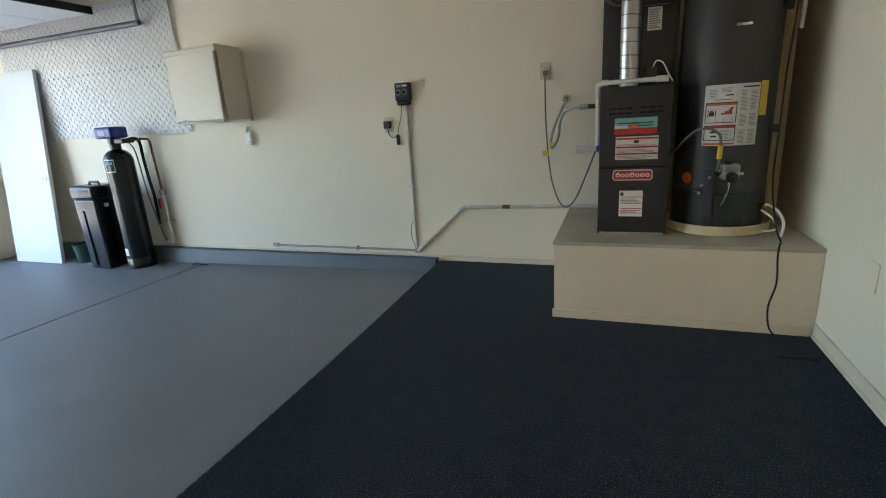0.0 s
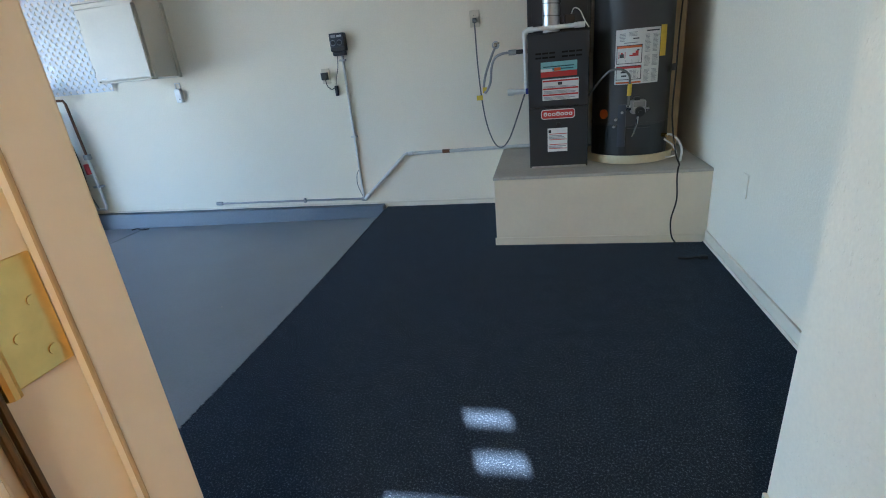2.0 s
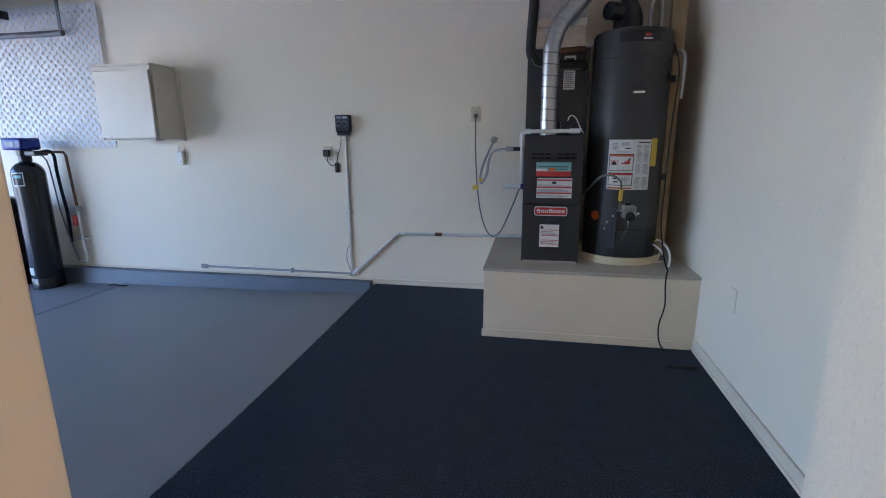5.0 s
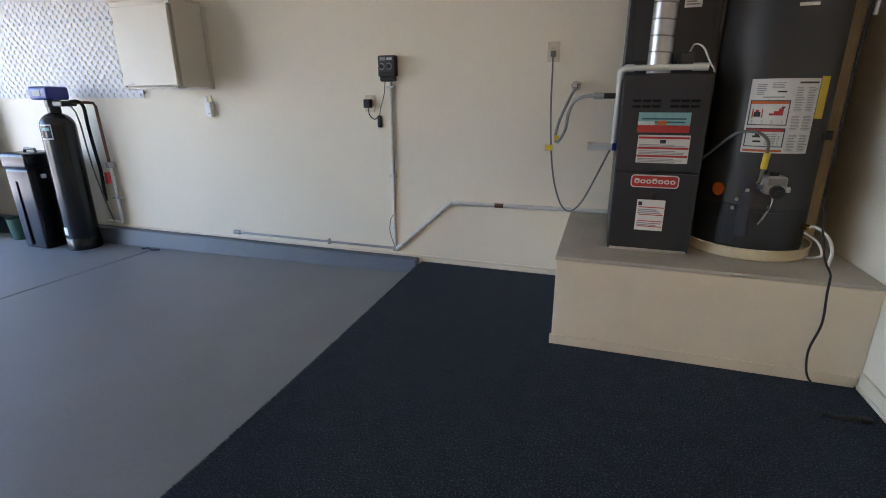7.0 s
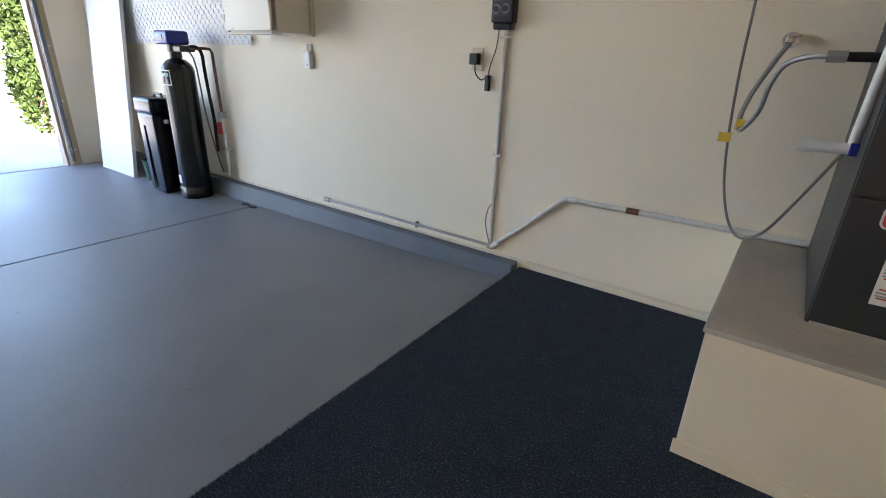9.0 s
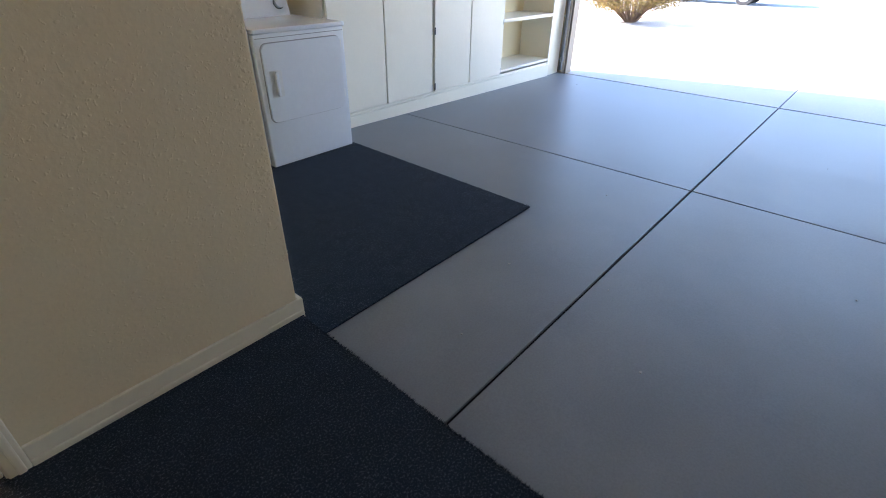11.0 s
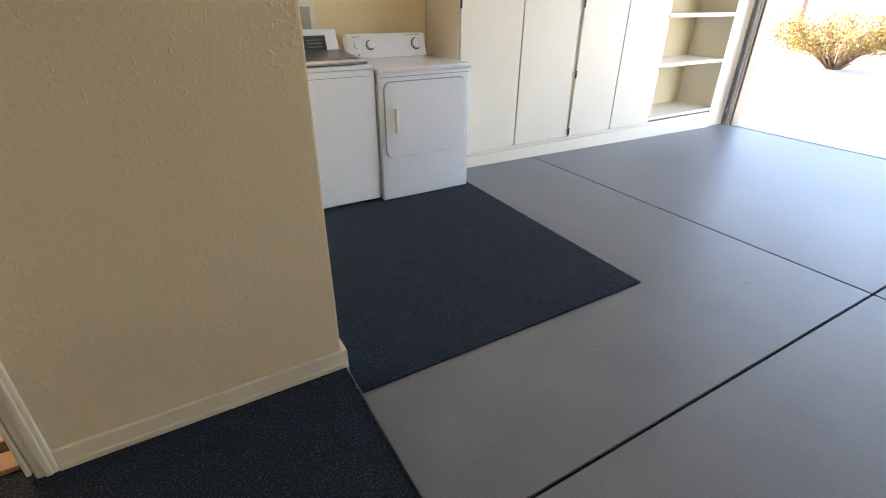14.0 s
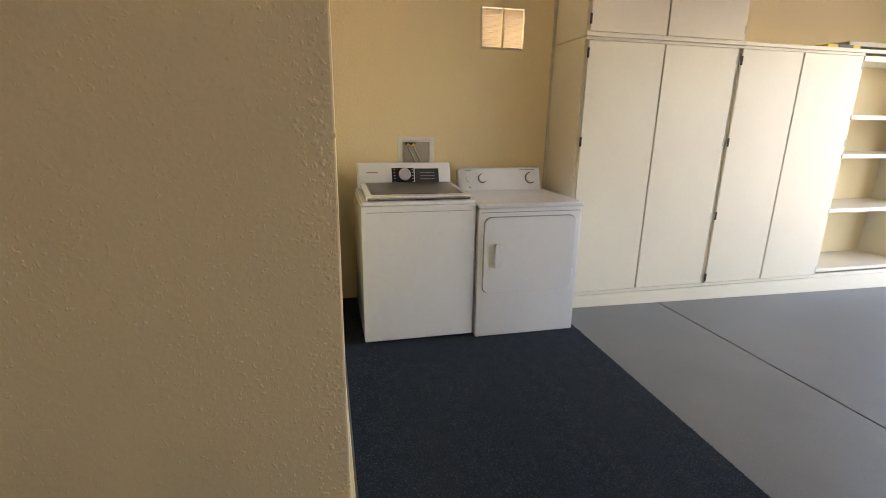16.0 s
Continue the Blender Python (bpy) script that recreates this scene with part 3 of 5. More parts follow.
def bars(parent, x0, x1, y, z0, z1, rows_, material, fill=0.55, name="print_bar", ragged=True):
    """Lines of print too small to read, as plain bars on a face that looks to -y."""
    b = bmesh.new()
    step = (z1 - z0) / rows_
    for k in range(rows_):
        xe = x1 - (random.random() * 0.3 * (x1 - x0) if ragged else 0)
        box(x0, xe, y - 0.0006, y, z0 + step * k, z0 + step * (k + fill), 0, b)
    return part(name, b, material, parent)


def make_furnace():
    x0, x1, y0, y1, z1 = 1.276, 1.632, -0.776, -0.07, 1.240
    f = thing("furnace", ((x0 + x1) / 2, (y0 + y1) / 2, PT), "dark grey upright gas furnace with warning labels on the platform", "furnace")
    part("body", box(x0, x1, y0 + 0.014, y1, PT, z1, 0.004), FURNACE, f)
    lower = part("lower_door", box(x0 + 0.003, x1 - 0.003, y0, y0 + 0.013, PT + 0.012, 0.815, 0.005), FURNACE, f)
    upper = part("upper_door", box(x0 + 0.003, x1 - 0.003, y0 - 0.002, y0 + 0.013, 0.820, z1 - 0.004, 0.005), FURNACE, f)
    part("base_rail", box(x0 + 0.01, x1 - 0.01, y0 + 0.004, y0 + 0.02, PT - 0.001, PT + 0.011, 0.002), GALV, f)
    for gx in (1.322, 1.475):
        for r in range(2):
            for c in range(3):
                part("louvre", box(gx + 0.040 * c, gx + 0.034 + 0.040 * c, y0 - 0.0035, y0 - 0.001, 1.098 + 0.024 * r, 1.108 + 0.024 * r, 0.001), VOID, upper)
    yl = y0 - 0.0028
    lab = part("label", box(1.352, 1.562, yl, y0 - 0.002, 1.024, 1.078, 0), TEAL, upper, "teal company sticker with unreadable writing")
    bars(lab, 1.366, 1.545, yl, 1.034, 1.062, 2, paint('teal_ink', (0.03, 0.10, 0.11), 0.5, bump=0), 0.45)
    part("print_block", box(1.352, 1.420, yl - 0.0007, yl, 1.024, 1.040, 0), PAPER, lab)
    part("print_block", box(1.430, 1.468, yl - 0.0007, yl, 1.026, 1.044, 0), ORANGE, lab)
    part("label", box(1.352, 1.562, yl, y0 - 0.002, 0.993, 1.0235, 0), RED, upper, "red sticker band")
    lab = part("label", box(1.360, 1.572, yl, y0 - 0.002, 0.860, 0.982, 0), PAPER, upper, "white warning label with red stripes")
    for zc in (0.966, 0.921, 0.886):
        part("stripe", box(1.362, 1.570, yl - 0.0006, yl, zc, zc + 0.009, 0), RED, lab)
    part("print_mark", box(1.452, 1.476, yl - 0.0006, yl, 0.946, 0.962, 0), INK, lab)
    bars(lab, 1.367, 1.568, yl, 0.898, 0.917, 3, GREYINK)
    bars(lab, 1.367, 1.568, yl, 0.932, 0.944, 2, GREYINK)
    bars(lab, 1.367, 1.568, yl, 0.864, 0.883, 3, GREYINK)
    badge = part("badge", rounded(1.350, 1.552, 0.748, 0.806, 0.016, y0, y0 - 0.004), PAPER, lower, "rounded red badge with pale border")
    part("badge_face", rounded(1.355, 1.547, 0.753, 0.801, 0.012, y0 - 0.003, y0 - 0.0055), RED, badge)
    mk, holes = bmesh.new(), bmesh.new()
    for k in range(7):
        xc, tall = 1.3765 + 0.0249 * k, k in (0, 3)
        merge(mk, rounded(xc - 0.0108, xc + 0.0108, 0.767, 0.7905 if tall else 0.7855, 0.0075, y0 - 0.0054, y0 - 0.0066))
        merge(holes, rounded(xc - 0.0048, xc + 0.0048, 0.7715, 0.7805, 0.0040, y0 - 0.0064, y0 - 0.0071))
    part("badge_hole", holes, RED, badge)
    part("badge_mark", mk, PAPER, badge)
    part("sight_glass", disc((1.455, y0 + 0.001, 0.712), (0, -1, 0), 0.014, 0.006), PLASTIC_B, lower, "", True)
    yl = y0 - 0.001
    lab = part("label", box(1.388, 1.508, yl, y0 + 0.001, 0.548, 0.692, 0), PAPER, lower, "white service label with red lines")
    for zc in (0.655, 0.620, 0.590, 0.565):
        part("stripe", box(1.398, 1.504, yl - 0.0006, yl, zc, zc + 0.004, 0), RED, lab)
    bars(lab, 1.394, 1.504, yl, 0.627, 0.652, 3, GREYINK)
    bars(lab, 1.394, 1.504, yl, 0.571, 0.588, 2, GREYINK)
    part("print_mark", box(1.394, 1.410, yl - 0.0006, yl, 0.664, 0.682, 0), INK, lab)
    return f


FURNACE_THING = make_furnace()


def make_coil():
    c = thing("coil_cabinet", (1.46, -0.32, 1.241), "black evaporator coil cabinet standing on the furnace", "air handler")
    part("body", box(1.275, 1.655, -0.57, -0.08, 1.241, 1.765, 0.005), FURNACE, c)
    fp = part("front_panel", box(1.300, 1.632, -0.578, -0.571, 1.30, 1.74, 0.003), FURNACE, c)
    lab = part("label", box(1.500, 1.570, -0.5795, -0.578, 1.52, 1.72, 0), PAPER, fp, "small white rating label")
    bars(lab, 1.506, 1.564, -0.5795, 1.53, 1.63, 9, GREYINK)
    part("print_mark", box(1.508, 1.560, -0.5802, -0.5795, 1.655, 1.705, 0), INK, lab)
    part("flange", box(1.265, 1.665, -0.585, -0.07, 1.766, 1.785, 0.003), GALV, c)
    part("pipe_stub", sweep([(1.47, -0.578, 1.75), (1.62, -0.62, 1.75)], 0.018), COPPER, c, "", True)
    part("motor_box", box(1.49, 1.55, -0.74, -0.66, 1.262, 1.325, 0.006), PLASTIC_B, c)
    p = thing("plenum", (1.46, -0.32, 1.786), "shiny sheet-metal duct plenum rising to the ceiling", "duct")
    part("duct", box(1.305, 1.625, -0.52, -0.10, 1.786, CEILING - 0.001, 0.004), GALV, p)
    for zc in (1.90, 2.25):
        part("tape_band", box(1.300, 1.630, -0.525, -0.095, zc, zc + 0.05, 0.002), CHROME, p, "silver foil tape")


make_coil()


SEAM = paint("pipe_seam", (0.20, 0.20, 0.20), 0.5, 0.8)


def make_flue():
    f = thing("flue_pipe", (1.40, -0.69, 1.241), "galvanised spiral-seam flue pipe with an adjustable elbow", "flue pipe")
    pts = [(1.417, -0.69, 1.241), (1.417, -0.69, 1.70), (1.430, -0.685, 1.80), (1.47, -0.66, 1.90), (1.575, -0.62, 2.02), (1.68, -0.58, 2.14), (1.75, -0.55, 2.28), (1.76, -0.54, 2.42), (1.76, -0.54, 2.599)]
    part("pipe", sweep(pts, 0.050, None, 24, 4), GALV, f, "", True)
    for k, z in enumerate((1.262, 1.325, 1.39, 1.455, 1.52, 1.585, 1.65, 1.715)):
        part("seam_ring", sweep([(1.417, -0.69, z), (1.4175, -0.69, z + 0.006)], 0.0532, None, 24), SEAM, f, "", True)
    for a, b in (((1.470, -0.66, 1.897), (1.477, -0.657, 1.905)), ((1.575, -0.62, 2.017), (1.582, -0.617, 2.025))):
        part("seam_ring", sweep([a, b], 0.053, None, 24), GALV, f, "", True)
    g = thing("refrigerant_line", (1.60, -0.60, 1.66), "black foam-insulated refrigerant pipe bending upwards", "pipe")
    part("insulation", sweep([(1.61, -0.570, 1.655), (1.60, -0.62, 1.655), (1.45, -0.635, 1.660), (1.345, -0.635, 1.672), (1.300, -0.63, 1.72), (1.292, -0.62, 1.80), (1.305, -0.60, 2.1), (1.305, -0.58, 2.599)], 0.030, None, 14, 4), RUBBER, g, "", True)
    part("drain_wire", sweep([(1.30, -0.665, 1.70), (1.33, -0.67, 1.655), (1.45, -0.668, 1.632), (1.60, -0.655, 1.63)], 0.004, None, 6, 4), GREYWIRE, g, "", True)


make_flue()


def make_condensate():
    c = thing("condensate_pipe", (1.25, -0.55, 0.92), "white plastic condensate pipe along the furnace top", "pipe")
    part("pipe", sweep([(1.600, -0.745, 1.264), (1.290, -0.745, 1.264), (1.266, -0.745, 1.256), (1.261, -0.742, 1.225), (1.261, -0.60, 0.945), (1.261, -0.595, 0.915)], 0.0125, None, 12), PVC, c, "", True)
    part("elbow", sweep([(1.312, -0.745, 1.264), (1.282, -0.745, 1.264), (1.261, -0.744, 1.251), (1.261, -0.738, 1.218)], 0.0165, None, 12), PVC, c, "", True)
    part("coupling", sweep([(1.605, -0.745, 1.264), (1.545, -0.745, 1.264)], 0.0165, None, 12), PVC, c, "", True)
    part("tee", sweep([(1.262, -0.595, 0.912), (1.17, -0.595, 0.912)], 0.016, None, 12), PVC, c, "", True)
    part("cap", sweep([(1.178, -0.595, 0.912), (1.140, -0.595, 0.912)], 0.021, None, 12), PVC, c, "", True)
    part("cable_clamp", box(1.255, 1.275, -0.62, -0.585, 0.895, 0.93, 0.003), BLUE, c)
    w = thing("thermostat_wire", (1.55, -0.7, 1.3), "thin pale control wire looped over the furnace", "wire")
    part("wire", sweep([(1.53, -0.70, 1.325), (1.545, -0.72, 1.355), (1.575, -0.745, 1.34), (1.60, -0.775, 1.285), (1.625, -0.782, 1.245)], 0.0035, None, 6, 5), PVC, w, "", True)


make_condensate()


def make_gas_line():
    g = thing("gas_connector", (1.03, -0.02, 1.2), "grey flexible gas connector with shut-off valve on wall", "gas pipe")
    part("wall_flange", disc((1.027, 0, 1.215), (0, -1, 0), 0.028, 0.006), GALV, g, "", True)
    part("valve", box(1.012, 1.042, -0.065, -0.006, 1.200, 1.230, 0.006), CHROME, g)
    part("valve_lever", box(1.018, 1.060, -0.075, -0.066, 1.222, 1.232, 0.002), CHROME, g)
    part("hose", sweep([(1.027, -0.06, 1.20), (1.00, -0.10, 1.14), (0.955, -0.14, 1.02), (0.940, -0.17, 0.93), (0.958, -0.22, 0.90), (1.000, -0.27, 0.97), (1.015, -0.31, 1.06), (1.045, -0.36, 1.125), (1.10, -0.40, 1.150), (1.155, -0.42, 1.152)], 0.0085, None, 10, 6), GREYPIPE, g, "", True)
    part("union", sweep([(1.145, -0.42, 1.152), (1.195, -0.42, 1.152)], 0.017, None, 8), GREYPIPE, g, "dull brass union nut")
    part("nipple", sweep([(1.195, -0.42, 1.152), (1.276, -0.42, 1.152)], 0.0145, None, 12), PLASTIC_B, g, "black iron nipple", True)
    part("tag", box(0.935, 0.965, -0.205, -0.200, 0.895, 0.935, 0.001), YELLOW, g, "yellow tag")
    part("tag", box(0.885, 0.930, -0.185, -0.180, 0.845, 0.880, 0.001), YELLOW, g, "yellow tag")
    c = FURNACE_THING
    part("power_plug", box(0.868, 0.896, -0.040, -0.009, 1.380, 1.412, 0.005), GREYWIRE, c)
    part("power_cord", sweep([(0.882, -0.035, 1.382), (0.886, -0.05, 1.30), (0.892, -0.07, 1.10), (0.912, -0.10, 0.85), (0.945, -0.14, 0.66), (1.000, -0.20, 0.53), (1.060, -0.27, 0.505), (1.125, -0.36, 0.58), (1.195, -0.47, 0.75), (1.245, -0.56, 0.885), (1.262, -0.60, 0.912)], 0.0050, None, 8, 5), GREYWIRE, c, "grey power cord drooping from outlet", True)


make_gas_line()


def shell(cx, cy, r, a0, a1, z0, z1, depth=0.002, steps=14):
    """A curved plate on an upright cylinder; angles in degrees from -y, growing towards +x."""
    b = bmesh.new()
    inner, outer = [], []
    for k in range(steps + 1):
        a = radians(a0 + (a1 - a0) * k / steps)
        for ring, rr in ((inner, r), (outer, r + depth)):
            ring.append([b.verts.new((cx + rr * math.sin(a), cy - rr * math.cos(a), z)) for z in (z0, z1)])
    for k in range(steps):
        b.faces.new((outer[k][0], outer[k + 1][0], outer[k + 1][1], outer[k][1]))
        b.faces.new((inner[k][1], inner[k + 1][1], inner[k + 1][0], inner[k][0]))
        b.faces.new((inner[k][0], inner[k + 1][0], outer[k + 1][0], outer[k][0]))
        b.faces.new((outer[k][1], outer[k + 1][1], inner[k + 1][1], inner[k][1]))
    b.faces.new((inner[0][0], outer[0][0], outer[0][1], inner[0][1]))
    b.faces.new((outer[-1][0], inner[-1][0], inner[-1][1], outer[-1][1]))
    return b


def make_heater():
    cx, cy, r = 1.905, -0.535, 0.228
    h = thing("water_heater", (cx, cy, PT), "tall dark grey gas water heater standing in a cream drain pan", "water heater")
    part("drain_pan", turned(cx, cy, [(0.245, PT), (0.262, PT + 0.006), (0.266, PT + 0.050), (0.270, PT + 0.054), (0.262, PT + 0.056), (0.256, PT + 0.016), (0.01, PT + 0.012)], None, 48), paint("pan_cream", (0.72, 0.64, 0.44), 0.45, vary=0.05, stain=6, stain_vary=0.12), h, "cream drain pan", True)
    part("tank", turned(cx, cy, [(r - 0.02, PT + 0.017), (r - 0.002, PT + 0.022), (r, PT + 0.04), (r, 1.815), (r - 0.006, 1.832), (r - 0.03, 1.842), (0.03, 1.858)], None, 56), HEATER, h, "", True)
    for z in (0.685, 1.675):
        part("jacket_seam", turned(cx, cy, [(r + 0.001, z), (r + 0.003, z + 0.003), (r + 0.001, z + 0.006)], None, 56), HEATER, h, "", True)
    part("base_band", shell(cx, cy, r + 0.0005, -80, 80, PT + 0.05, 0.675, 0.001), FURNACE, h, "darker lower jacket")
    part("burner_door", shell(cx, cy, r, -12, 22, 0.53, 0.66, 0.012), FURNACE, h)
    part("inner_flap", shell(cx, cy, r, -25, -14, 0.55, 0.80, 0.010), paint("flap_grey", (0.04, 0.047, 0.06), 0.35), h, "blue-grey metal flap")
    lab = part("label", shell(cx, cy, r, -33, 30, 0.915, 1.212, 0.0012), PAPER, h, "large white instruction label with warnings")

    def printed(a0, a1, z0, z1, material, rise=0.0):
        part("print_block", shell(cx, cy, r + 0.0012 + rise, a0, a1, z0, z1, 0.0005, 6), material, lab)

    for z0, z1, head in ((1.028, 1.128, ORANGE), (0.940, 1.017, RED)):          # two boxed warnings
        printed(-31, 4, z0, z1, INK)
        printed(-30, 3, z0 + 0.0035, z1 - 0.0035, PAPER, 0.0006)
        printed(-30, 3, z1 - 0.015, z1 - 0.0035, head, 0.0012)
    for a0, a1, z0, z1, mt_ in ((-26.5, -20.5, 1.062, 1.082, INK), (-25, -22, 1.082, 1.090, RED), (-28, -27, 1.058, 1.094, RED), (-19.5, -18.5, 1.058, 1.094, RED),
                               (-13, -9, 1.068, 1.076, RED), (-9, -5, 1.068, 1.085, RED), (-5, -1, 1.068, 1.096, RED), (-3, 0, 1.096, 1.103, INK),
                               (-24, -17, 0.978, 0.986, INK), (-22, -18, 0.986, 0.996, INK), (-23, -16, 0.958, 0.966, INK)):
        printed(a0, a1, z0, z1, mt_, 0.0012)
    printed(-31, 4, 0.920, 0.929, ORANGE)
    printed(9, 28, 1.192, 1.199, INK)
    printed(-9, -1, 1.158, 1.164, INK)
    for a0, a1, z0, z1, n_ in ((7, 16, 1.085, 1.182, 15), (18, 28, 1.085, 1.182, 15), (7, 16, 1.010, 1.070, 10), (18, 28, 1.010, 1.070, 10), (7, 16, 0.925, 0.995, 11), (18, 28, 0.925, 0.995, 11),
                              (-28, -18, 1.150, 1.195, 6), (-15, -2, 1.175, 1.200, 4), (-22, -1, 1.138, 1.148, 1), (-28, 1, 1.034, 1.052, 3), (-13, 1, 0.948, 0.996, 7)):
        for k in range(n_):
            zz = z0 + (z1 - z0) * k / n_
            part("print_line", shell(cx, cy, r + 0.0019, a0 + random.random(), a1 - random.random() * 3.5, zz, zz + (z1 - z0) / n_ * 0.42, 0.0004, 3), GREYINK, lab)
    part("energy_strip", shell(cx, cy, r, 31, 42, 1.055, 1.220, 0.0012, 5), YELLOW, h, "yellow energy label")
    pl = part("name_plate", shell(cx, cy, r, -28, 30, 1.755, 1.815, 0.002), PLASTIC_B, h, "black name plate")
    part("name_mark", shell(cx, cy, r + 0.002, 6, 14, 1.782, 1.797, 0.001, 5), RED, pl)
    part("name_mark", shell(cx, cy, r + 0.002, 4, 17, 1.766, 1.774, 0.001, 5), PAPER, pl)
    part("emblem", shell(cx, cy, r, -5, 12, 1.475, 1.487, 0.002, 5), CHROME, h, "small silver emblem")
    part("seal_dot", disc((cx - 0.172, cy - 0.150, 0.745), (-0.75, -0.66, 0), 0.029, 0.006), ORANGE, h, "round orange sticker", True)
    v = part("gas_valve", box(1.868, 1.946, -0.845, -0.762, 0.752, 0.828, 0.010), GREYPIPE, h, "grey gas control valve")
    part("valve_cover", box(1.876, 1.938, -0.850, -0.845, 0.792, 0.822, 0.002), paint("valve_grey", (0.20, 0.20, 0.19), 0.45), v)
    part("dial", disc((1.910, -0.845, 0.768), (0, -1, -0.15), 0.027, 0.020), PLASTIC_B, v, "", True)
    part("dial_cap", disc((1.910, -0.864, 0.765), (0, -1, -0.15), 0.010, 0.010), PLASTIC_B, v, "", True)
    part("igniter", box(1.880, 1.912, -0.835, -0.785, 0.8285, 0.846, 0.005), PLASTIC_B, v)
    part("inlet_nut", disc((1.868, -0.81, 0.785), (-1, 0, 0), 0.016, 0.028, None, 6), CHROME, v)
    part("outlet_nut", disc((1.946, -0.80, 0.770), (1, 0, 0), 0.014, 0.024, None, 6), CHROME, v)
    part("pilot_tube", sweep([(1.905, -0.83, 0.752), (1.902, -0.825, 0.70), (1.894, -0.80, 0.65), (1.888, -0.768, 0.61)], 0.006, None, 8, 4), CHROME, v, "", True)
    for x_, z_ in ((1.80, 0.715), (1.79, 0.675), (1.835, 0.755)):
        part("fitting", disc((x_, -0.735, z_), (-0.3, -1, 0), 0.008, 0.035, None, 8), GREYPIPE, h)
    part("gas_line", sweep([(1.634, -0.60, 0.84), (1.675, -0.71, 0.915), (1.735, -0.81, 0.995), (1.795, -0.855, 1.005), (1.838, -0.865, 0.975), (1.846, -0.862, 0.925), (1.846, -0.85, 0.86), (1.850, -0.82, 0.80)], 0.0062, None, 10, 5), GREYWIRE, h, "grey flexible gas line", True)
    part("gas_tag", sweep([(1.847, -0.861, 0.925), (1.847, -0.847, 0.860)], 0.0125, None, 10), YELLOW, h, "yellow tag on the gas line", True)
    part("drain_cock", disc((2.075, -0.70, 0.60), (0.7, -0.7, 0), 0.012, 0.035, None, 10), BRASS, h)
    part("drain_hose", sweep([(2.09, -0.715, 0.60), (2.115, -0.74, 0.605), (2.150, -0.78, 0.575), (2.168, -0.80, 0.52), (2.165, -0.80, 0.455)], 0.007, None, 8, 5), PVC, h, "white drain hose", True)
    part("drain_hose", sweep([(2.085, -0.72, 0.575), (2.12, -0.77, 0.55), (2.15, -0.76, 0.49), (2.12, -0.74, 0.47), (2.09, -0.76, 0.475)], 0.005, None, 8, 5), PVC, h, "thin white tube", True)
    hood = part("draft_hood", turned(1.865, cy, [(0.085, 1.855), (0.085, 1.93), (0.07, 1.98), (0.05, 2.02), (0.05, 2.10)], None, 24), PLASTIC_B, h, "black draft blower", True)
    part("blower_motor", disc((1.80, -0.60, 1.95), (-0.8, -0.6, 0), 0.05, 0.08), PLASTIC_B, hood, "", True)
    part("exhaust", sweep([(1.865, cy, 2.05), (1.865, cy, 2.599)], 0.04, None, 16), PLASTIC_B, h, "", True)
    part("water_pipe", sweep([(1.985, -0.58, 1.85), (1.985, -0.58, 1.98), (2.01, -0.56, 2.03), (2.05, -0.53, 2.0), (2.06, -0.52, 1.86)], 0.013, None, 10, 4), GREYPIPE, h, "bent metal water connector", True)
    part("relief_pipe", sweep([(2.12, -0.60, 1.70), (2.17, -0.64, 1.71), (2.185, -0.64, 1.60), (2.185, -0.62, 1.45)], 0.011, None, 10, 4), GALV, h, "", True)
    for z in (0.965, 1.555):
        st = part("strap", shell(cx, cy, r, 52, 120, z, z + 0.03, 0.003, 10), PLASTIC_B, h, "black seismic strap")
        part("strap_bracket", box(2.10, 2.165, -0.56, -0.535, z - 0.005, z + 0.035, 0.003), PLASTIC_B, st)
    part("cord", sweep([(2.10, -0.70, 1.75), (2.135, -0.72, 1.60), (2.115, -0.75, 1.25), (2.105, -0.78, 0.95), (2.10, -0.80, 0.72), (2.12, -0.86, 0.52), (2.130, -0.92, 0.462), (2.112, -0.976, 0.455), (2.104, -1.000, 0.40), (2.112, -1.000, 0.27), (2.090, -1.000, 0.15), (2.100, -1.005, 0.05), (2.125, -1.015, 0.006)], 0.0045, None, 8, 5), RUBBER, h, "black cord running down to floor", True)
    s = thing("wooden_brace", (2.20, -0.42, PT), "bare wooden post beside the water heater", "post")
    part("board", box(2.135, 2.225, -0.44, -0.402, PT, 2.20, 0.003), WOOD, s)
    p = thing("plug_end", (2.15, -1.24, 0), "short black cord end lying on carpet", "cord")
    part("cord", sweep([(2.085, -1.235, 0.008), (2.13, -1.245, 0.008), (2.17, -1.235, 0.009), (2.20, -1.24, 0.008)], 0.007, None, 8, 4), RUBBER, p, "", True)
    part("plug", box(2.195, 2.235, -1.252, -1.226, 0.0, 0.022, 0.006), RUBBER, p)


make_heater()


# ---- things on the north wall ----
def plate(name, x0, x1, z0, z1, label, parent=None, y=0.0):
    t_ = thing(name, ((x0 + x1) / 2, y, (z0 + z1) / 2), label, "outlet")
    part("cover_plate", box(x0, x1, y - 0.008, y, z0, z1, 0.003), IVORY, t_)
    xm, zm = (x0 + x1) / 2, (z0 + z1) / 2
    for dz in (-0.02, 0.02):
        s_ = part("socket", box(xm - 0.014, xm + 0.014, y - 0.0095, y - 0.008, zm + dz - 0.012, zm + dz + 0.012, 0.003), IVORY, t_)
        for dx in (-0.006, 0.006):
            part("slot", box(xm + dx - 0.001, xm + dx + 0.001, y - 0.0102, y - 0.0095, zm + dz - 0.003, zm + dz + 0.006, 0), INK, s_)
    return t_


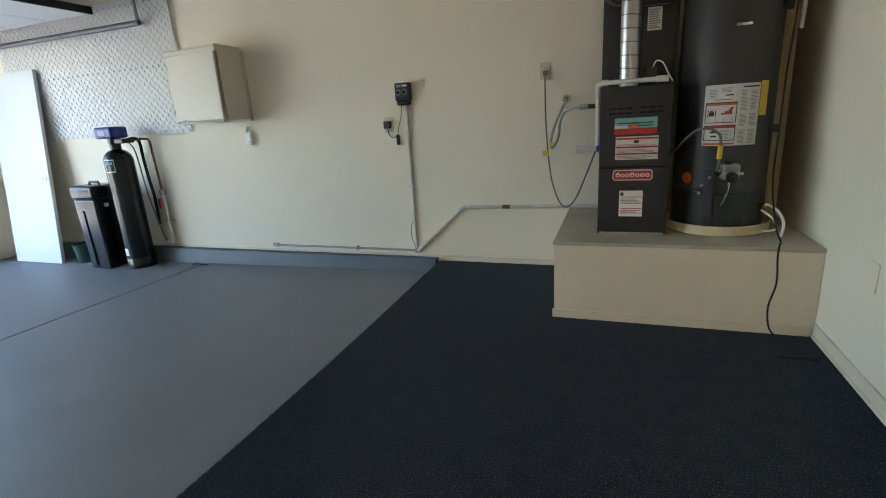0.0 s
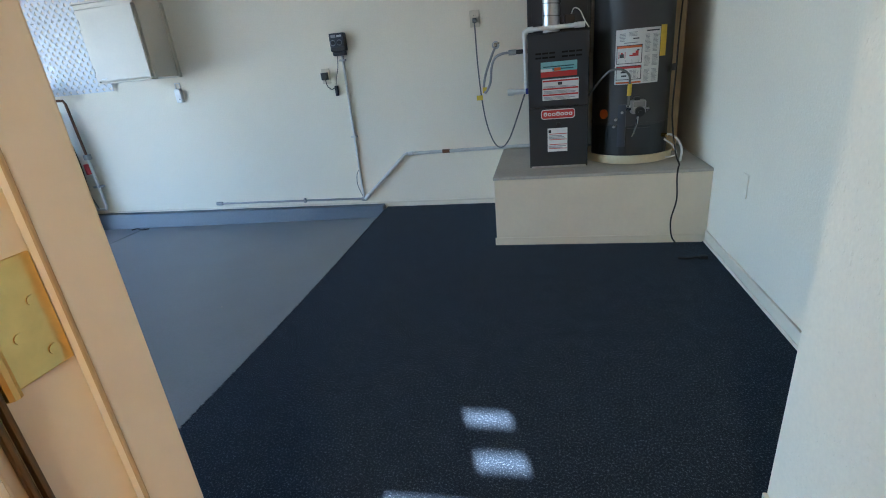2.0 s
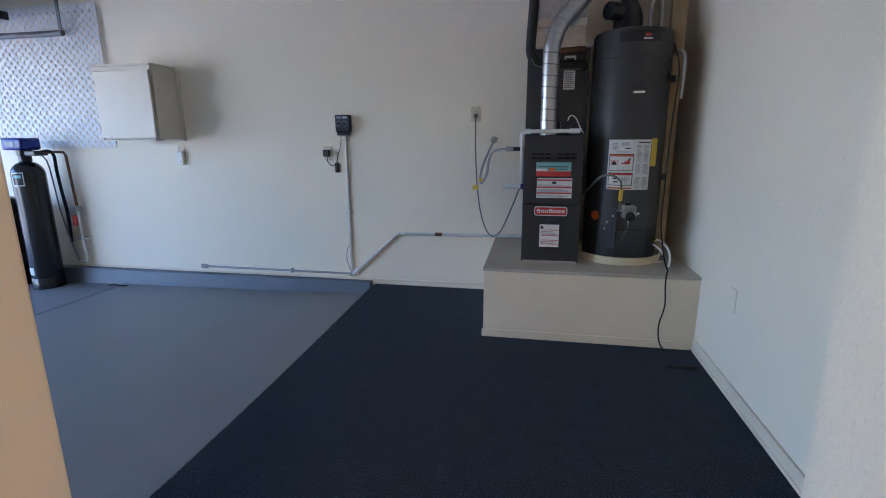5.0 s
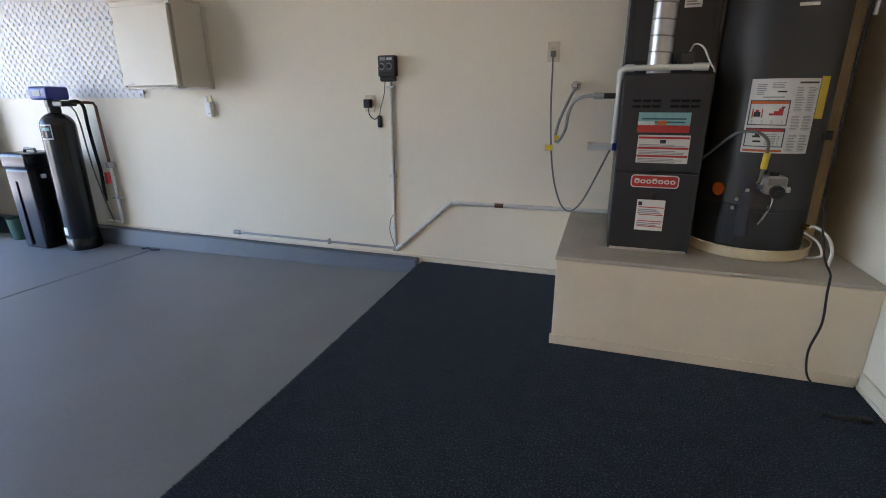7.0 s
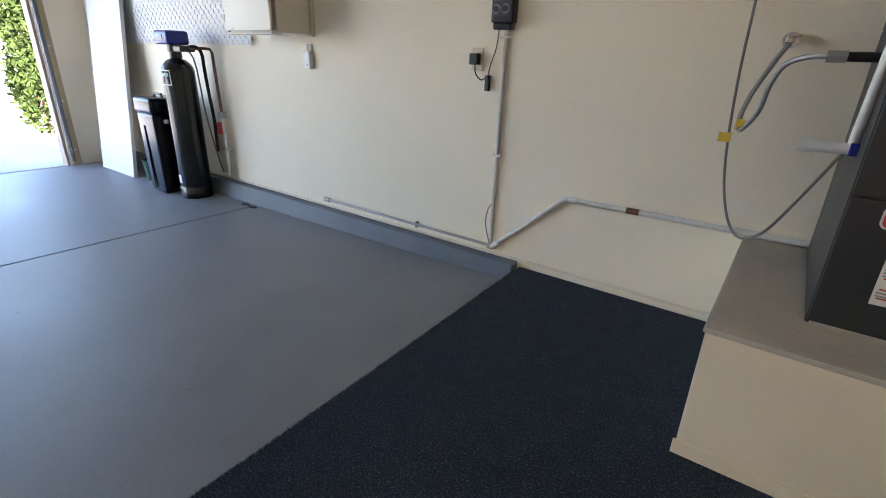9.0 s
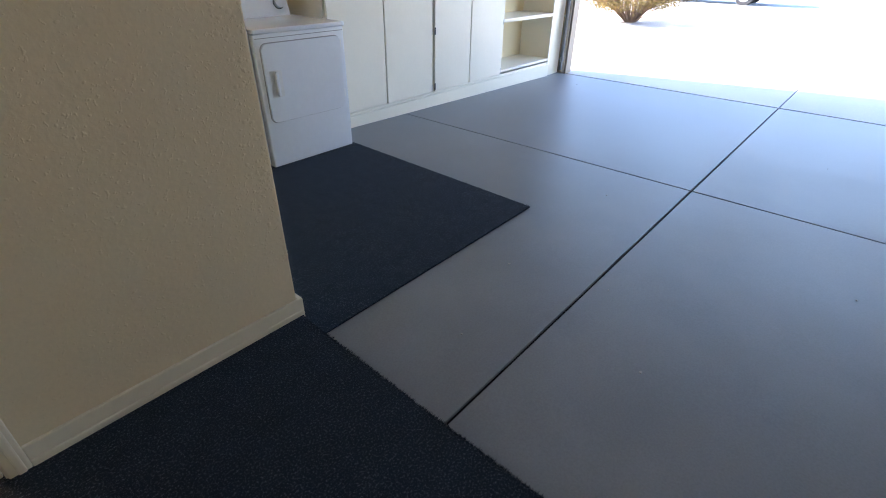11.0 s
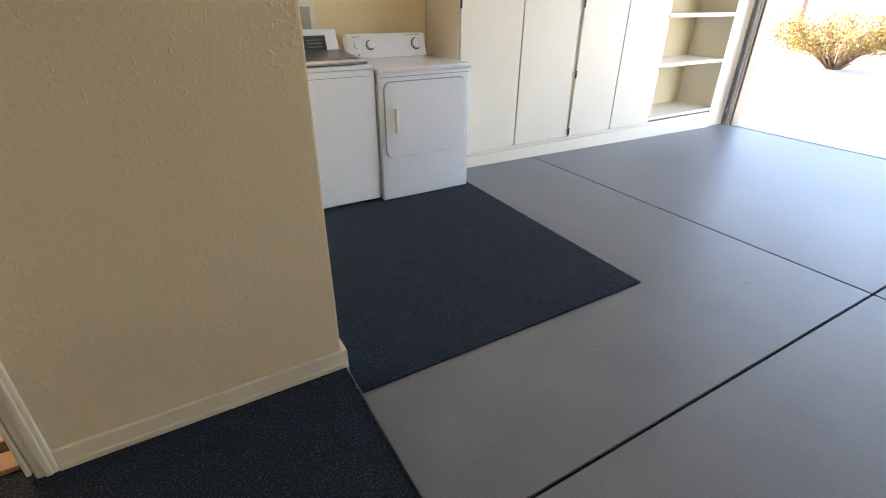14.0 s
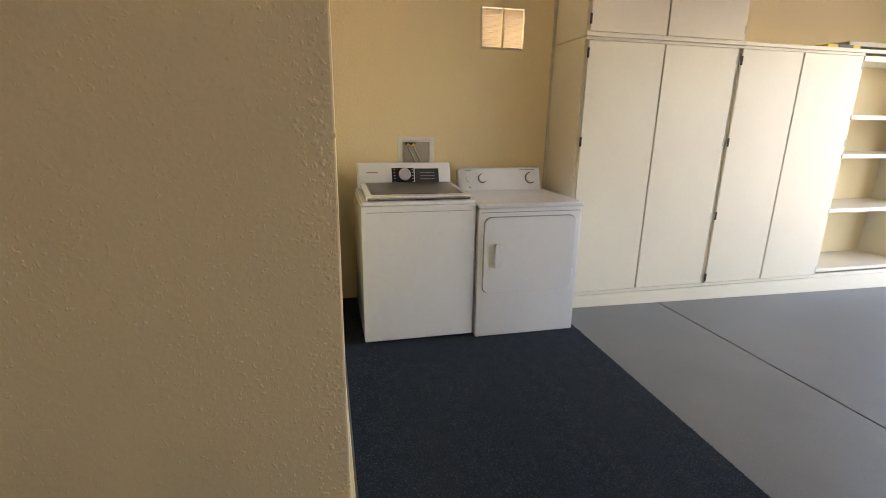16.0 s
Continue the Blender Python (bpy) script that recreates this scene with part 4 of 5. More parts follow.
plate("wall_outlet", 0.846, 0.918, 1.352, 1.466, "ivory double wall outlet with a plugged-in cord")
plate("wall_outlet", -0.388, -0.318, 1.055, 1.170, "ivory double wall outlet holding a black adapter")


def make_controller():
    c = thing("irrigation_timer", (-0.195, 0, 1.26), "black irrigation timer with two dials on the wall", "timer")
    body = part("body", box(-0.257, -0.133, -0.055, 0.0, 1.285, 1.418, 0.010), PLASTIC_B, c)
    part("face", box(-0.250, -0.140, -0.060, -0.054, 1.315, 1.412, 0.004), paint("timer_face", (0.035, 0.04, 0.05), 0.4), body)
    part("lower_cover", box(-0.248, -0.142, -0.050, -0.002, 1.255, 1.286, 0.010), PLASTIC_B, c)
    part("screen", box(-0.238, -0.198, -0.0615, -0.0598, 1.385, 1.405, 0.001), GREYINK, body, "grey display")
    part("label_strip", box(-0.190, -0.150, -0.0612, -0.0598, 1.388, 1.402, 0.001), PAPER, body)
    for xc in (-0.225, -0.172):
        d_ = part("dial_ring", disc((xc, -0.0598, 1.348), (0, -1, 0), 0.022, 0.003), GREYINK, body, "", True)
        part("dial", disc((xc, -0.0625, 1.348), (0, -1, 0), 0.015, 0.010), PLASTIC_B, d_, "", True)
    a = thing("power_adapter", (-0.353, -0.03, 1.09), "black plug-in adapter with a thin cord", "adapter")
    part("body", box(-0.378, -0.330, -0.052, -0.010, 1.085, 1.142, 0.005), PLASTIC_B, a)
    part("cord", sweep([(-0.35, -0.035, 1.088), (-0.345, -0.03, 1.04), (-0.315, -0.022, 1.01), (-0.285, -0.022, 1.02), (-0.277, -0.022, 1.00)], 0.0035, None, 6, 5), RUBBER, a, "", True)
    part("inline_block", box(-0.288, -0.264, -0.028, -0.004, 0.955, 1.035, 0.004), PLASTIC_B, a)
    part("cord", sweep([(-0.276, -0.016, 1.035), (-0.262, -0.018, 1.09), (-0.235, -0.018, 1.17), (-0.222, -0.022, 1.256)], 0.003, None, 6, 5), GREYWIRE, a, "", True)


make_controller()


def make_conduits():
    c = thing("grey_conduit", (-0.187, -0.012, 0.08), "thin grey conduit dropping from the timer along the wall", "conduit")
    part("riser", sweep([(-0.185, -0.012, 1.252), (-0.187, -0.012, 0.085)], 0.0105, None, 10), CONDUIT, c, "", True)
    part("run", sweep([(-0.19, -0.014, 0.082), (-1.62, -0.014, 0.085)], 0.009, None, 10), GREYPIPE, c, "", True)
    part("corner_box", box(-0.205, -0.165, -0.028, 0, 0.062, 0.098, 0.006), GREYPIPE, c)
    part("end_fitting", sweep([(-1.60, -0.014, 0.085), (-1.655, -0.014, 0.087)], 0.018, None, 10), GREYPIPE, c, "", True)
    for x_, z_ in ((-0.187, 0.62), (-0.187, 1.22)):
        part("clip", box(x_ - 0.026, x_ + 0.026, -0.026, 0, z_ - 0.007, z_ + 0.007, 0.002), CONDUIT, c)
    part("clip", box(-0.76, -0.745, -0.026, 0, 0.065, 0.105, 0.002), GREYPIPE, c)
    part("loose_wire", sweep([(-0.192, -0.02, 0.34), (-0.215, -0.022, 0.30), (-0.225, -0.022, 0.22), (-0.205, -0.022, 0.14), (-0.19, -0.02, 0.10)], 0.003, None, 6, 5), GREYWIRE, c, "", True)
    p = thing("white_conduit", (0.24, -0.015, 0.44), "white painted pipe bending along the wall", "conduit")
    part("pipe", sweep([(-0.160, -0.017, 0.090), (0.225, -0.017, 0.440), (0.250, -0.017, 0.452), (1.275, -0.017, 0.462)], 0.014, None, 12), CONDUIT, p, "", True)
    part("collar", sweep([(-0.172, -0.017, 0.079), (-0.130, -0.017, 0.117)], 0.019, None, 12), PVC, p, "", True)
    part("joint", sweep([(0.262, -0.017, 0.452), (0.300, -0.017, 0.4525)], 0.0165, None, 12), PVC, p, "", True)
    part("tape", sweep([(0.555, -0.017, 0.4555), (0.615, -0.017, 0.456)], 0.0150, None, 12), COPPER, p, "brown rusty patch", True)


make_conduits()


def make_sensor():
    s = thing("door_sensor", (-1.735, 0, 1.01), "small white wall sensor box with a hook", "sensor")
    part("body", box(-1.762, -1.702, -0.040, 0.0, 1.012, 1.128, 0.010), PLASTIC_W, s)
    part("hook", sweep([(-1.757, -0.008, 1.12), (-1.757, -0.008, 1.172), (-1.712, -0.008, 1.172), (-1.712, -0.008, 1.12)], 0.005, None, 8), PLASTIC_W, s, "", True)
    part("button", disc((-1.722, -0.040, 1.04), (0, -1, 0), 0.006, 0.003, None, 10), GREYINK, s)


make_sensor()


CUPBOARD = paint("wall_cabinet_paint", (0.72, 0.655, 0.53), 0.42, grain=50, vary=0.015, stain=2.5, stain_vary=0.05, bump=0.05, bump_scale=25, distance=0.001)


def make_wall_cabinet():
    x0, x1, y0, z0, z1 = -2.225, -1.680, -0.315, 1.232, 1.822
    c = thing("wall_cabinet", ((x0 + x1) / 2, 0, z0), "cream painted cupboard hung on wall over the lattice", "cabinet")
    part("body", box(x0, x1, y0 + 0.022, -0.0335, z0, z1 - 0.016, 0.003), CUPBOARD, c)
    part("top_board", box(x0 - 0.012, x1 + 0.006, y0 - 0.006, -0.0335, z1 - 0.0155, z1, 0.003), CUPBOARD, c)
    part("face_rail", box(x0, x1, y0 + 0.004, y0 + 0.0215, z1 - 0.052, z1 - 0.016, 0.002), CUPBOARD, c)
    part("face_stile", box(x0, x0 + 0.022, y0 + 0.004, y0 + 0.0215, z0, z1 - 0.0525, 0.002), CUPBOARD, c)
    turn = Matrix.Translation((x0 + 0.026, y0 + 0.004, 0)) @ pose(0, 0, 0, 0, 0, -1.6)
    d_ = part("door", box(0.0, x1 - x0 - 0.022, -0.018, 0.0, z0 + 0.008, z1 - 0.056, 0.003, None, turn), CUPBOARD, c)
    part("pull", box(0.045, 0.10, -0.024, -0.018, z0 + 0.020, z0 + 0.027, 0.002, None, turn), PLASTIC_W, d_)
    for z_ in (z0 + 0.09, z1 - 0.14):
        part("hinge", box(-0.004, 0.004, -0.021, -0.004, z_ - 0.02, z_ + 0.02, 0.001, None, turn), CONDUIT, d_)
    part("bottom_ledge", box(x0 + 0.03, x1 - 0.012, y0 - 0.014, y0 + 0.06, z0 - 0.014, z0 - 0.001, 0.003), CUPBOARD, c)
    part("back_rail", box(x0 + 0.16, x1 + 0.014, -0.033, -0.001, z0 - 0.012, z1 - 0.03, 0.003), CUPBOARD, c)


make_wall_cabinet()


LATTICE = paint("lattice_white", (0.70, 0.70, 0.70), 0.5, vary=0.03, stain=6, stain_vary=0.05)


def make_lattice():
    x0, x1, z0, z1 = -4.80, -2.37, 1.160, 2.365
    l = thing("lattice_panel", ((x0 + x1) / 2, -0.01, z0), "white diagonal lattice panel fixed to the wall", "lattice")
    w, h = x1 - x0, z1 - z0
    pitch_ = 0.0725
    for layer, sgn in ((0, 1), (1, -1)):
        y0, y1 = -0.0310 - 0.0006 * layer, -0.0274
        n_ = int((w + h) / pitch_) + 2
        for k in range(n_):
            c0 = k * pitch_ - (h if sgn > 0 else 0)
            half = 0.0182
            poly = []
            # strip between two diagonals, cut to the panel
            for zc, xo in ((0, -half), (0, half), (h, half), (h, -half)):
                poly.append((c0 + xo + sgn * zc, zc))
            out = poly
            for side in (0, 1):
                res = []
                for i in range(len(out)):
                    a, d = out[i], out[(i + 1) % len(out)]
                    fa = a[0] if side == 0 else w - a[0]
                    fd = d[0] if side == 0 else w - d[0]
                    if fa >= 0:
                        res.append(a)
                    if (fa >= 0) != (fd >= 0):
                        u = fa / (fa - fd)
                        res.append((a[0] + (d[0] - a[0]) * u, a[1] + (d[1] - a[1]) * u))
                out = res
                if not out:
                    break
            if len(out) < 3:
                continue
            b = bmesh.new()
            fr = [b.verts.new((x0 + px, y0, z0 + pz)) for px, pz in out]
            bk = [b.verts.new((x0 + px, y1, z0 + pz)) for px, pz in out]
            b.faces.new(fr)
            b.faces.new(bk[::-1])
            for i in range(len(fr)):
                j = (i + 1) % len(fr)
                b.faces.new((fr[i], bk[i], bk[j], fr[j]))
            part("strip", b, LATTICE, l)
    for zb in (z0 + 0.03, (z0 + z1) / 2, z1 - 0.06):
        part("batten", box(x0 + 0.02, x1 - 0.02, -0.0272, 0.0, zb, zb + 0.03, 0.002), CONDUIT, l)
    return l


make_lattice()


# ---- water softener ----
def make_softener():
    cx, cy, r = -3.130, -0.240, 0.125
    fz = floor_z(cx) - 0.002
    s = thing("water_softener", (cx, cy, fz), "tall black softener tank with a blue control head", "water softener")
    part("foot", turned(cx, cy, [(r + 0.004, fz), (r + 0.004, fz + 0.10), (r - 0.002, fz + 0.11)], None, 32), TANK_B, s, "", True)
    prof = [(r, fz + 0.1)] + [(r, fz + 1.055)] + [(r * math.cos(a), fz + 1.055 + 0.115 * math.sin(a)) for a in [radians(10 * k) for k in range(1, 8)]] + [(0.042, fz + 1.18)]
    part("tank", turned(cx, cy, prof, None, 36), TANK_B, s, "", True)
    part("neck", turned(cx, cy, [(0.048, fz + 1.165), (0.048, fz + 1.21), (0.055, fz + 1.215), (0.055, fz + 1.27)], None, 20), PLASTIC_B, s, "", True)
    hd = part("control_head", box(cx - 0.115, cx + 0.105, cy - 0.10, cy + 0.08, fz + 1.265, fz + 1.370, 0.026, None, None, 3), BLUE, s, "glossy blue plastic head", True)
    part("display", box(cx - 0.06, cx + 0.03, cy - 0.103, cy - 0.099, fz + 1.295, fz + 1.34, 0.002), GREYINK, hd)
    part("valve_body", box(cx + 0.02, cx + 0.15, cy - 0.035, cy + 0.09, fz + 1.215, fz + 1.26, 0.010), PLASTIC_B, s)
    lab = part("label", shell(cx, cy, r, -12, 34, fz + 0.955, fz + 1.075, 0.001, 8), PAPER, s, "dark square label with a pale rim")
    part("label_face", shell(cx, cy, r + 0.001, -9, 31, fz + 0.965, fz + 1.065, 0.001, 8), GLASSY, lab)
    part("label_mark", shell(cx, cy, r + 0.002, -4, 26, fz + 1.025, fz + 1.05, 0.0006, 6), TEAL, lab)
    part("rating_label", shell(cx, cy, r + 0.001, -20, 4, fz + 0.14, fz + 0.21, 0.001, 6), PAPER, s, "small white rating label")
    b = thing("brine_tank", (-3.52, -0.248, floor_z(-3.52)), "black square salt tank with a fitted lid", "brine tank")
    z0 = floor_z(-3.52)
    body = box(-3.675, -3.375, -0.403, -0.103, z0, z0 + 0.71, 0.025, None, None, 3)
    for v_ in body.verts:
        k = 0.93 + 0.07 * (v_.co.z - z0) / 0.71
        v_.co.x, v_.co.y = -3.525 + (v_.co.x + 3.525) * k, -0.253 + (v_.co.y + 0.253) * k
    bd = part("body", body, TANK_B, b, "", True)
    part("rib", box(-3.575, -3.555, -0.410, -0.398, z0 + 0.03, z0 + 0.60, 0.004), TANK_B, bd)
    ld = part("lid", box(-3.685, -3.365, -0.413, -0.093, z0 + 0.705, z0 + 0.840, 0.030, None, None, 3), TANK_B, b, "", True)
    part("grip", sweep([(-3.60, -0.258, z0 + 0.835), (-3.585, -0.258, z0 + 0.865), (-3.465, -0.258, z0 + 0.865), (-3.45, -0.258, z0 + 0.835)], 0.012, None, 8), PLASTIC_B, ld, "", True)
    part("overflow_spout", box(-3.372, -3.352, -0.318, -0.283, z0 + 0.625, z0 + 0.66, 0.004), PLASTIC_W, bd, "white overflow elbow")
    p = thing("softener_pipes", (-2.98, -0.05, 0.1), "black and copper pipes between softener and wall", "pipes")
    top = fz + 1.24
    part("hose", sweep([(cx + 0.09, cy + 0.03, top), (-2.97, -0.16, 1.135), (-2.985, -0.10, 1.09), (-3.00, -0.085, 0.95), (-2.99, -0.08, 0.75), (-2.975, -0.075, 0.55), (-2.985, -0.075, 0.28)], 0.014, None, 10, 4), RUBBER, p, "black hose", True)
    part("pipe", sweep([(cx + 0.14, cy + 0.05, top), (-2.955, -0.10, 1.125), (-2.918, -0.06, 1.12), (-2.910, -0.05, 1.09), (-2.885, -0.05, 0.62)], 0.012, None, 10), COPPER, p, "dull brown copper pipe", True)
    part("valve", box(-2.905, -2.862, -0.075, -0.02, 0.575, 0.625, 0.006), GREYPIPE, p)
    part("valve_handle", box(-2.915, -2.885, -0.095, -0.06, 0.44, 0.54, 0.005), RED, p, "red valve handle")
    part("lower_pipe", sweep([(-2.884, -0.05, 0.58), (-2.868, -0.05, 0.11), (-2.878, -0.05, 0.085), (-3.03, -0.05, 0.085)], 0.013, None, 10), PVC, p, "cream plastic pipe", True)
    part("thin_tube", sweep([(cx + 0.06, cy, top - 0.02), (-2.99, -0.17, 1.05), (-2.975, -0.14, 0.60), (-2.95, -0.10, 0.25), (-2.94, -0.07, 0.10)], 0.006, None, 8, 4), GREYWIRE, p, "", True)
    part("pipe_clamp", box(-2.93, -2.85, -0.06, 0.0, 0.30, 0.32, 0.003), GALV, p)


make_softener()


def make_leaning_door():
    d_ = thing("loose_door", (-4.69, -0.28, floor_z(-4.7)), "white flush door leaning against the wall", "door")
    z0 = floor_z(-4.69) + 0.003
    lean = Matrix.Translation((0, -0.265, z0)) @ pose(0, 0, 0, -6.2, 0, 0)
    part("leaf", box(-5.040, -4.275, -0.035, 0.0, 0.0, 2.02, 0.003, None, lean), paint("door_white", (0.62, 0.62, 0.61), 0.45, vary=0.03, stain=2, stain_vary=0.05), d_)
    part("rose", disc((0, 0, 0), (0, -1, 0), 0.026, 0.008), CHROME, d_, "", True).matrix_local = Matrix.Translation(-ORIGIN[d_]) @ lean @ Matrix.Translation((-4.335, -0.035, 0.92)) @ Matrix.Translation(ORIGIN[d_])
    lv = sweep([(-4.335, -0.036, 0.92), (-4.335, -0.075, 0.92), (-4.355, -0.082, 0.92), (-4.445, -0.082, 0.915)], 0.008, None, 8)
    bmesh.ops.transform(lv, matrix=lean, verts=lv.verts)
    part("lever", lv, CHROME, d_, "chrome lever handle", True)
    for z_ in (0.22, 1.02, 1.80):
        part("hinge", box(-5.045, -5.038, -0.040, 0.004, z_, z_ + 0.09, 0.002, None, lean), GREYPIPE, d_)
    g = thing("storage_tub", (-4.05, -0.20, floor_z(-4.05)), "dark green plastic tub in the corner behind the salt tank", "tub")
    z1 = floor_z(-4.05)
    part("body", turned(-4.05, -0.17, [(0.09, z1), (0.11, z1 + 0.20), (0.118, z1 + 0.205), (0.105, z1 + 0.205), (0.085, z1 + 0.02)], None, 20), paint("tub_green", (0.01, 0.05, 0.03), 0.4), g, "", True)


make_leaning_door()


# ---- controls on the walls by the house door ----
def make_controls():
    o = thing("door_opener_control", (1.885, -3.048, 1.16), "black wall control for the garage door opener", "wall control")
    X = 1.885
    bd = part("body", box(X - 0.022, X, -3.128, -3.036, 1.155, 1.302, 0.012, None, None, 3), PLASTIC_B, o, "", True)
    part("button_panel", box(X - 0.0245, X - 0.021, -3.122, -3.042, 1.243, 1.290, 0.004), paint("control_picture", (0.30, 0.46, 0.72), 0.3, grain=90, vary=0.5, stain=40, stain_vary=0.4), bd, "pale blue printed panel")
    part("display", box(X - 0.0240, X - 0.021, -3.111, -3.056, 1.208, 1.226, 0.002), GREYINK, bd)
    b = bmesh.new()
    for k in range(5):
        box(X - 0.0235, X - 0.0215, -3.108 + 0.011 * k, -3.101 + 0.011 * k, 1.182, 1.190, 0, b)
    part("print_bar", b, PAPER, bd)
    s = thing("light_switch", (1.885, -3.118, 0.95), "white rocker light switch with a clear plate", "switch")
    part("cover_plate", box(X - 0.007, X, -3.164, -3.084, 0.938, 1.068, 0.003), PLASTIC_W, s)
    rk = part("rocker", box(X - 0.016, X - 0.006, -3.142, -3.106, 0.962, 1.042, 0.004), WHITE, s)
    part("indicator", box(X - 0.0172, X - 0.0155, -3.139, -3.109, 1.018, 1.038, 0.001), GREYINK, rk)
    e = thing("wall_outlet", (EAST, -1.42, 0.42), "ivory blank wall plate on the side wall", "outlet")
    part("cover_plate", box(EAST - 0.006, EAST, -1.455, -1.385, 0.40, 0.515, 0.002), WALL, e)
    d_ = thing("door_bumper", (1.82, HSOUTH, 0.40), "round chrome door bumper on the orange wall", "door stop")
    part("rose", disc((1.82, HSOUTH, 0.40), (0, 1, 0), 0.045, 0.012), BRASS, d_, "", True)
    part("rubber", disc((1.82, HSOUTH + 0.012, 0.40), (0, 1, 0), 0.022, 0.018), PLASTIC_W, d_, "", True)
    n_ = thing("wall_notice", (1.17, HSOUTH, 0.79), "pale sheet of paper on the orange wall", "paper")
    part("sheet", box(1.05, 1.29, HSOUTH, HSOUTH + 0.003, 0.79, 1.14, 0.001), PAPER, n_)
    c = thing("ceiling_light", (1.5, -4.8, CEILING), "warm round ceiling light in the house", "ceiling light")
    part("base", disc((1.5, -4.8, CEILING - 0.001), (0, 0, -1), 0.17, 0.03, None, 28), PLASTIC_W, c, "", True)
    glow = bpy.data.materials.new("lamp_glass")
    glow.use_nodes = True
    gb_ = glow.node_tree.nodes["Principled BSDF"]
    gb_.inputs["Base Color"].default_value = (0.9, 0.8, 0.6, 1)
    gb_.inputs["Emission Color"].default_value = (1.0, 0.76, 0.40, 1)
    gb_.inputs["Emission Strength"].default_value = HOUSE_GLOW
    part("shade", turned(1.5, -4.8, [(0.16, CEILING - 0.031), (0.15, CEILING - 0.06), (0.11, CEILING - 0.085), (0.02, CEILING - 0.095)], None, 28), glow, c, "glowing warm glass shade", True)


make_controls()


# ---- laundry nook ----
MAT_W, MAT_N = -1.503, -3.460
mt = box(MAT_W, 0.012, SOUTH + 0.004, MAT_N, 0.0, 0.010, 0.004)
for v in mt.verts:
    if v.co.x < -1.4:
        v.co.x += 0.022 * (v.co.y - MAT_N)
    if v.co.y > -3.6:
        v.co.y += 0.016 * (v.co.x - MAT_W)
    v.co.z += floor_z(v.co.x)
mat_ = solo("floor_mat", mt, MAT, "dark navy carpet mat under the washing machines", "mat")
fringe("mat_fringe", MAT_W, MAT_N, 0.0, MAT_N + 0.024, lambda x: floor_z(x) + 0.009, Vector((0, 1, 0)), 2500, 0.008, MAT, mat_)
fringe("mat_fringe", MAT_W, MAT_N, MAT_W - 0.036, -5.07, lambda x: floor_z(x) + 0.009, Vector((-1, 0, 0)), 2500, 0.008, MAT, mat_)


LIDGLASS = paint("tinted_lid_glass", (0.060, 0.058, 0.052), 0.30, bump=0)


def make_washer():
    x0, x1, y0, y1 = -0.795, -0.110, -5.075, -5.78
    z0 = floor_z(-0.45) + 0.012
    w = thing("washing_machine", ((x0 + x1) / 2, (y0 + y1) / 2, z0), "white top-loading washing machine with a dark glass lid", "washing machine")
    part("cabinet", box(x0, x1, y1, y0, z0 + 0.014, 0.790, 0.012, None, None, 3), WHITE, w, "", True)
    for fx in (x0 + 0.05, x1 - 0.05):
        for fy in (y0 - 0.05, y1 + 0.05):
            part("foot", turned(fx, fy, [(0.022, z0), (0.022, z0 + 0.012), (0.012, z0 + 0.024)], None, 12), RUBBER, w)
    part("front_groove", box(x0 + 0.03, x1 - 0.03, y0, y0 + 0.002, 0.752, 0.755, 0), GREYINK, w)
    top = part("top", box(x0 + 0.004, x1 - 0.004, y1 + 0.002, y0 - 0.004, 0.791, 0.815, 0.010, None, None, 3), WHITE, w, "", True)
    lid_m = Matrix.Translation((0, y0 - 0.03, 0.818)) @ pose(0, 0, 0, -2.0, 0, 0)
    lid = part("lid", box(x0 + 0.030, x1 - 0.030, -0.49, 0.012, 0.0, 0.026, 0.010, None, lid_m, 3), WHITE, w, "white lid frame", True)
    part("lid_glass", box(x0 + 0.065, x1 - 0.065, -0.46, -0.05, 0.024, 0.029, 0.002, None, lid_m), LIDGLASS, lid, "dark tinted glass")
    part("lid_handle", box(x0 + 0.035, x1 - 0.035, -0.005, 0.020, 0.002, 0.020, 0.005, None, lid_m), CHROME, lid, "silver lid edge")
    cm = Matrix.Translation((0, -5.60, 0.815)) @ pose(0, 0, 0, 18, 0, 0)
    con = part("console", box(x0 + 0.018, x1 - 0.018, -0.12, -0.01, 0.0, 0.185, 0.018, None, cm, 3), WHITE, w, "white control console", True)
    part("dark_panel", box(-0.515, -0.362, -0.012, -0.0085, 0.040, 0.145, 0.003, None, cm), GLASSY, con, "black control panel")
    part("screen", box(-0.690, -0.521, -0.012, -0.0078, 0.045, 0.140, 0.003, None, cm), paint("washer_screen", (0.05, 0.055, 0.06), 0.2, bump=0), con)
    kb_ = disc((-0.448, -0.0095, 0.095), (0, 1, 0), 0.042, 0.030, None, 24)
    bmesh.ops.transform(kb_, matrix=cm, verts=kb_.verts)
    knob = part("knob", kb_, CHROME, con, "silver dial", True)
    kr = disc((-0.448, 0.0200, 0.095), (0, 1, 0), 0.030, 0.006, None, 24)
    bmesh.ops.transform(kr, matrix=cm, verts=kr.verts)
    part("knob_face", kr, paint("knob_grey", (0.42, 0.42, 0.42), 0.35), knob, "", True)
    b = bmesh.new()
    for k in range(5):
        for xa in (-0.388, -0.512):
            box(xa, xa + 0.012, -0.0088, -0.0078, 0.050 + 0.020 * k, 0.0525 + 0.020 * k, 0, b, cm)
    part("print_bar", b, PAPER, con)
    b = bmesh.new()
    for k in range(3):
        box(-0.66, -0.56, -0.0076, -0.0070, 0.066 + 0.022 * k, 0.069 + 0.022 * k, 0, b, cm)
    box(-0.27, -0.19, -0.0098, -0.0088, 0.11, 0.118, 0, b, cm)
    part("print_bar", b, GREYINK, con)


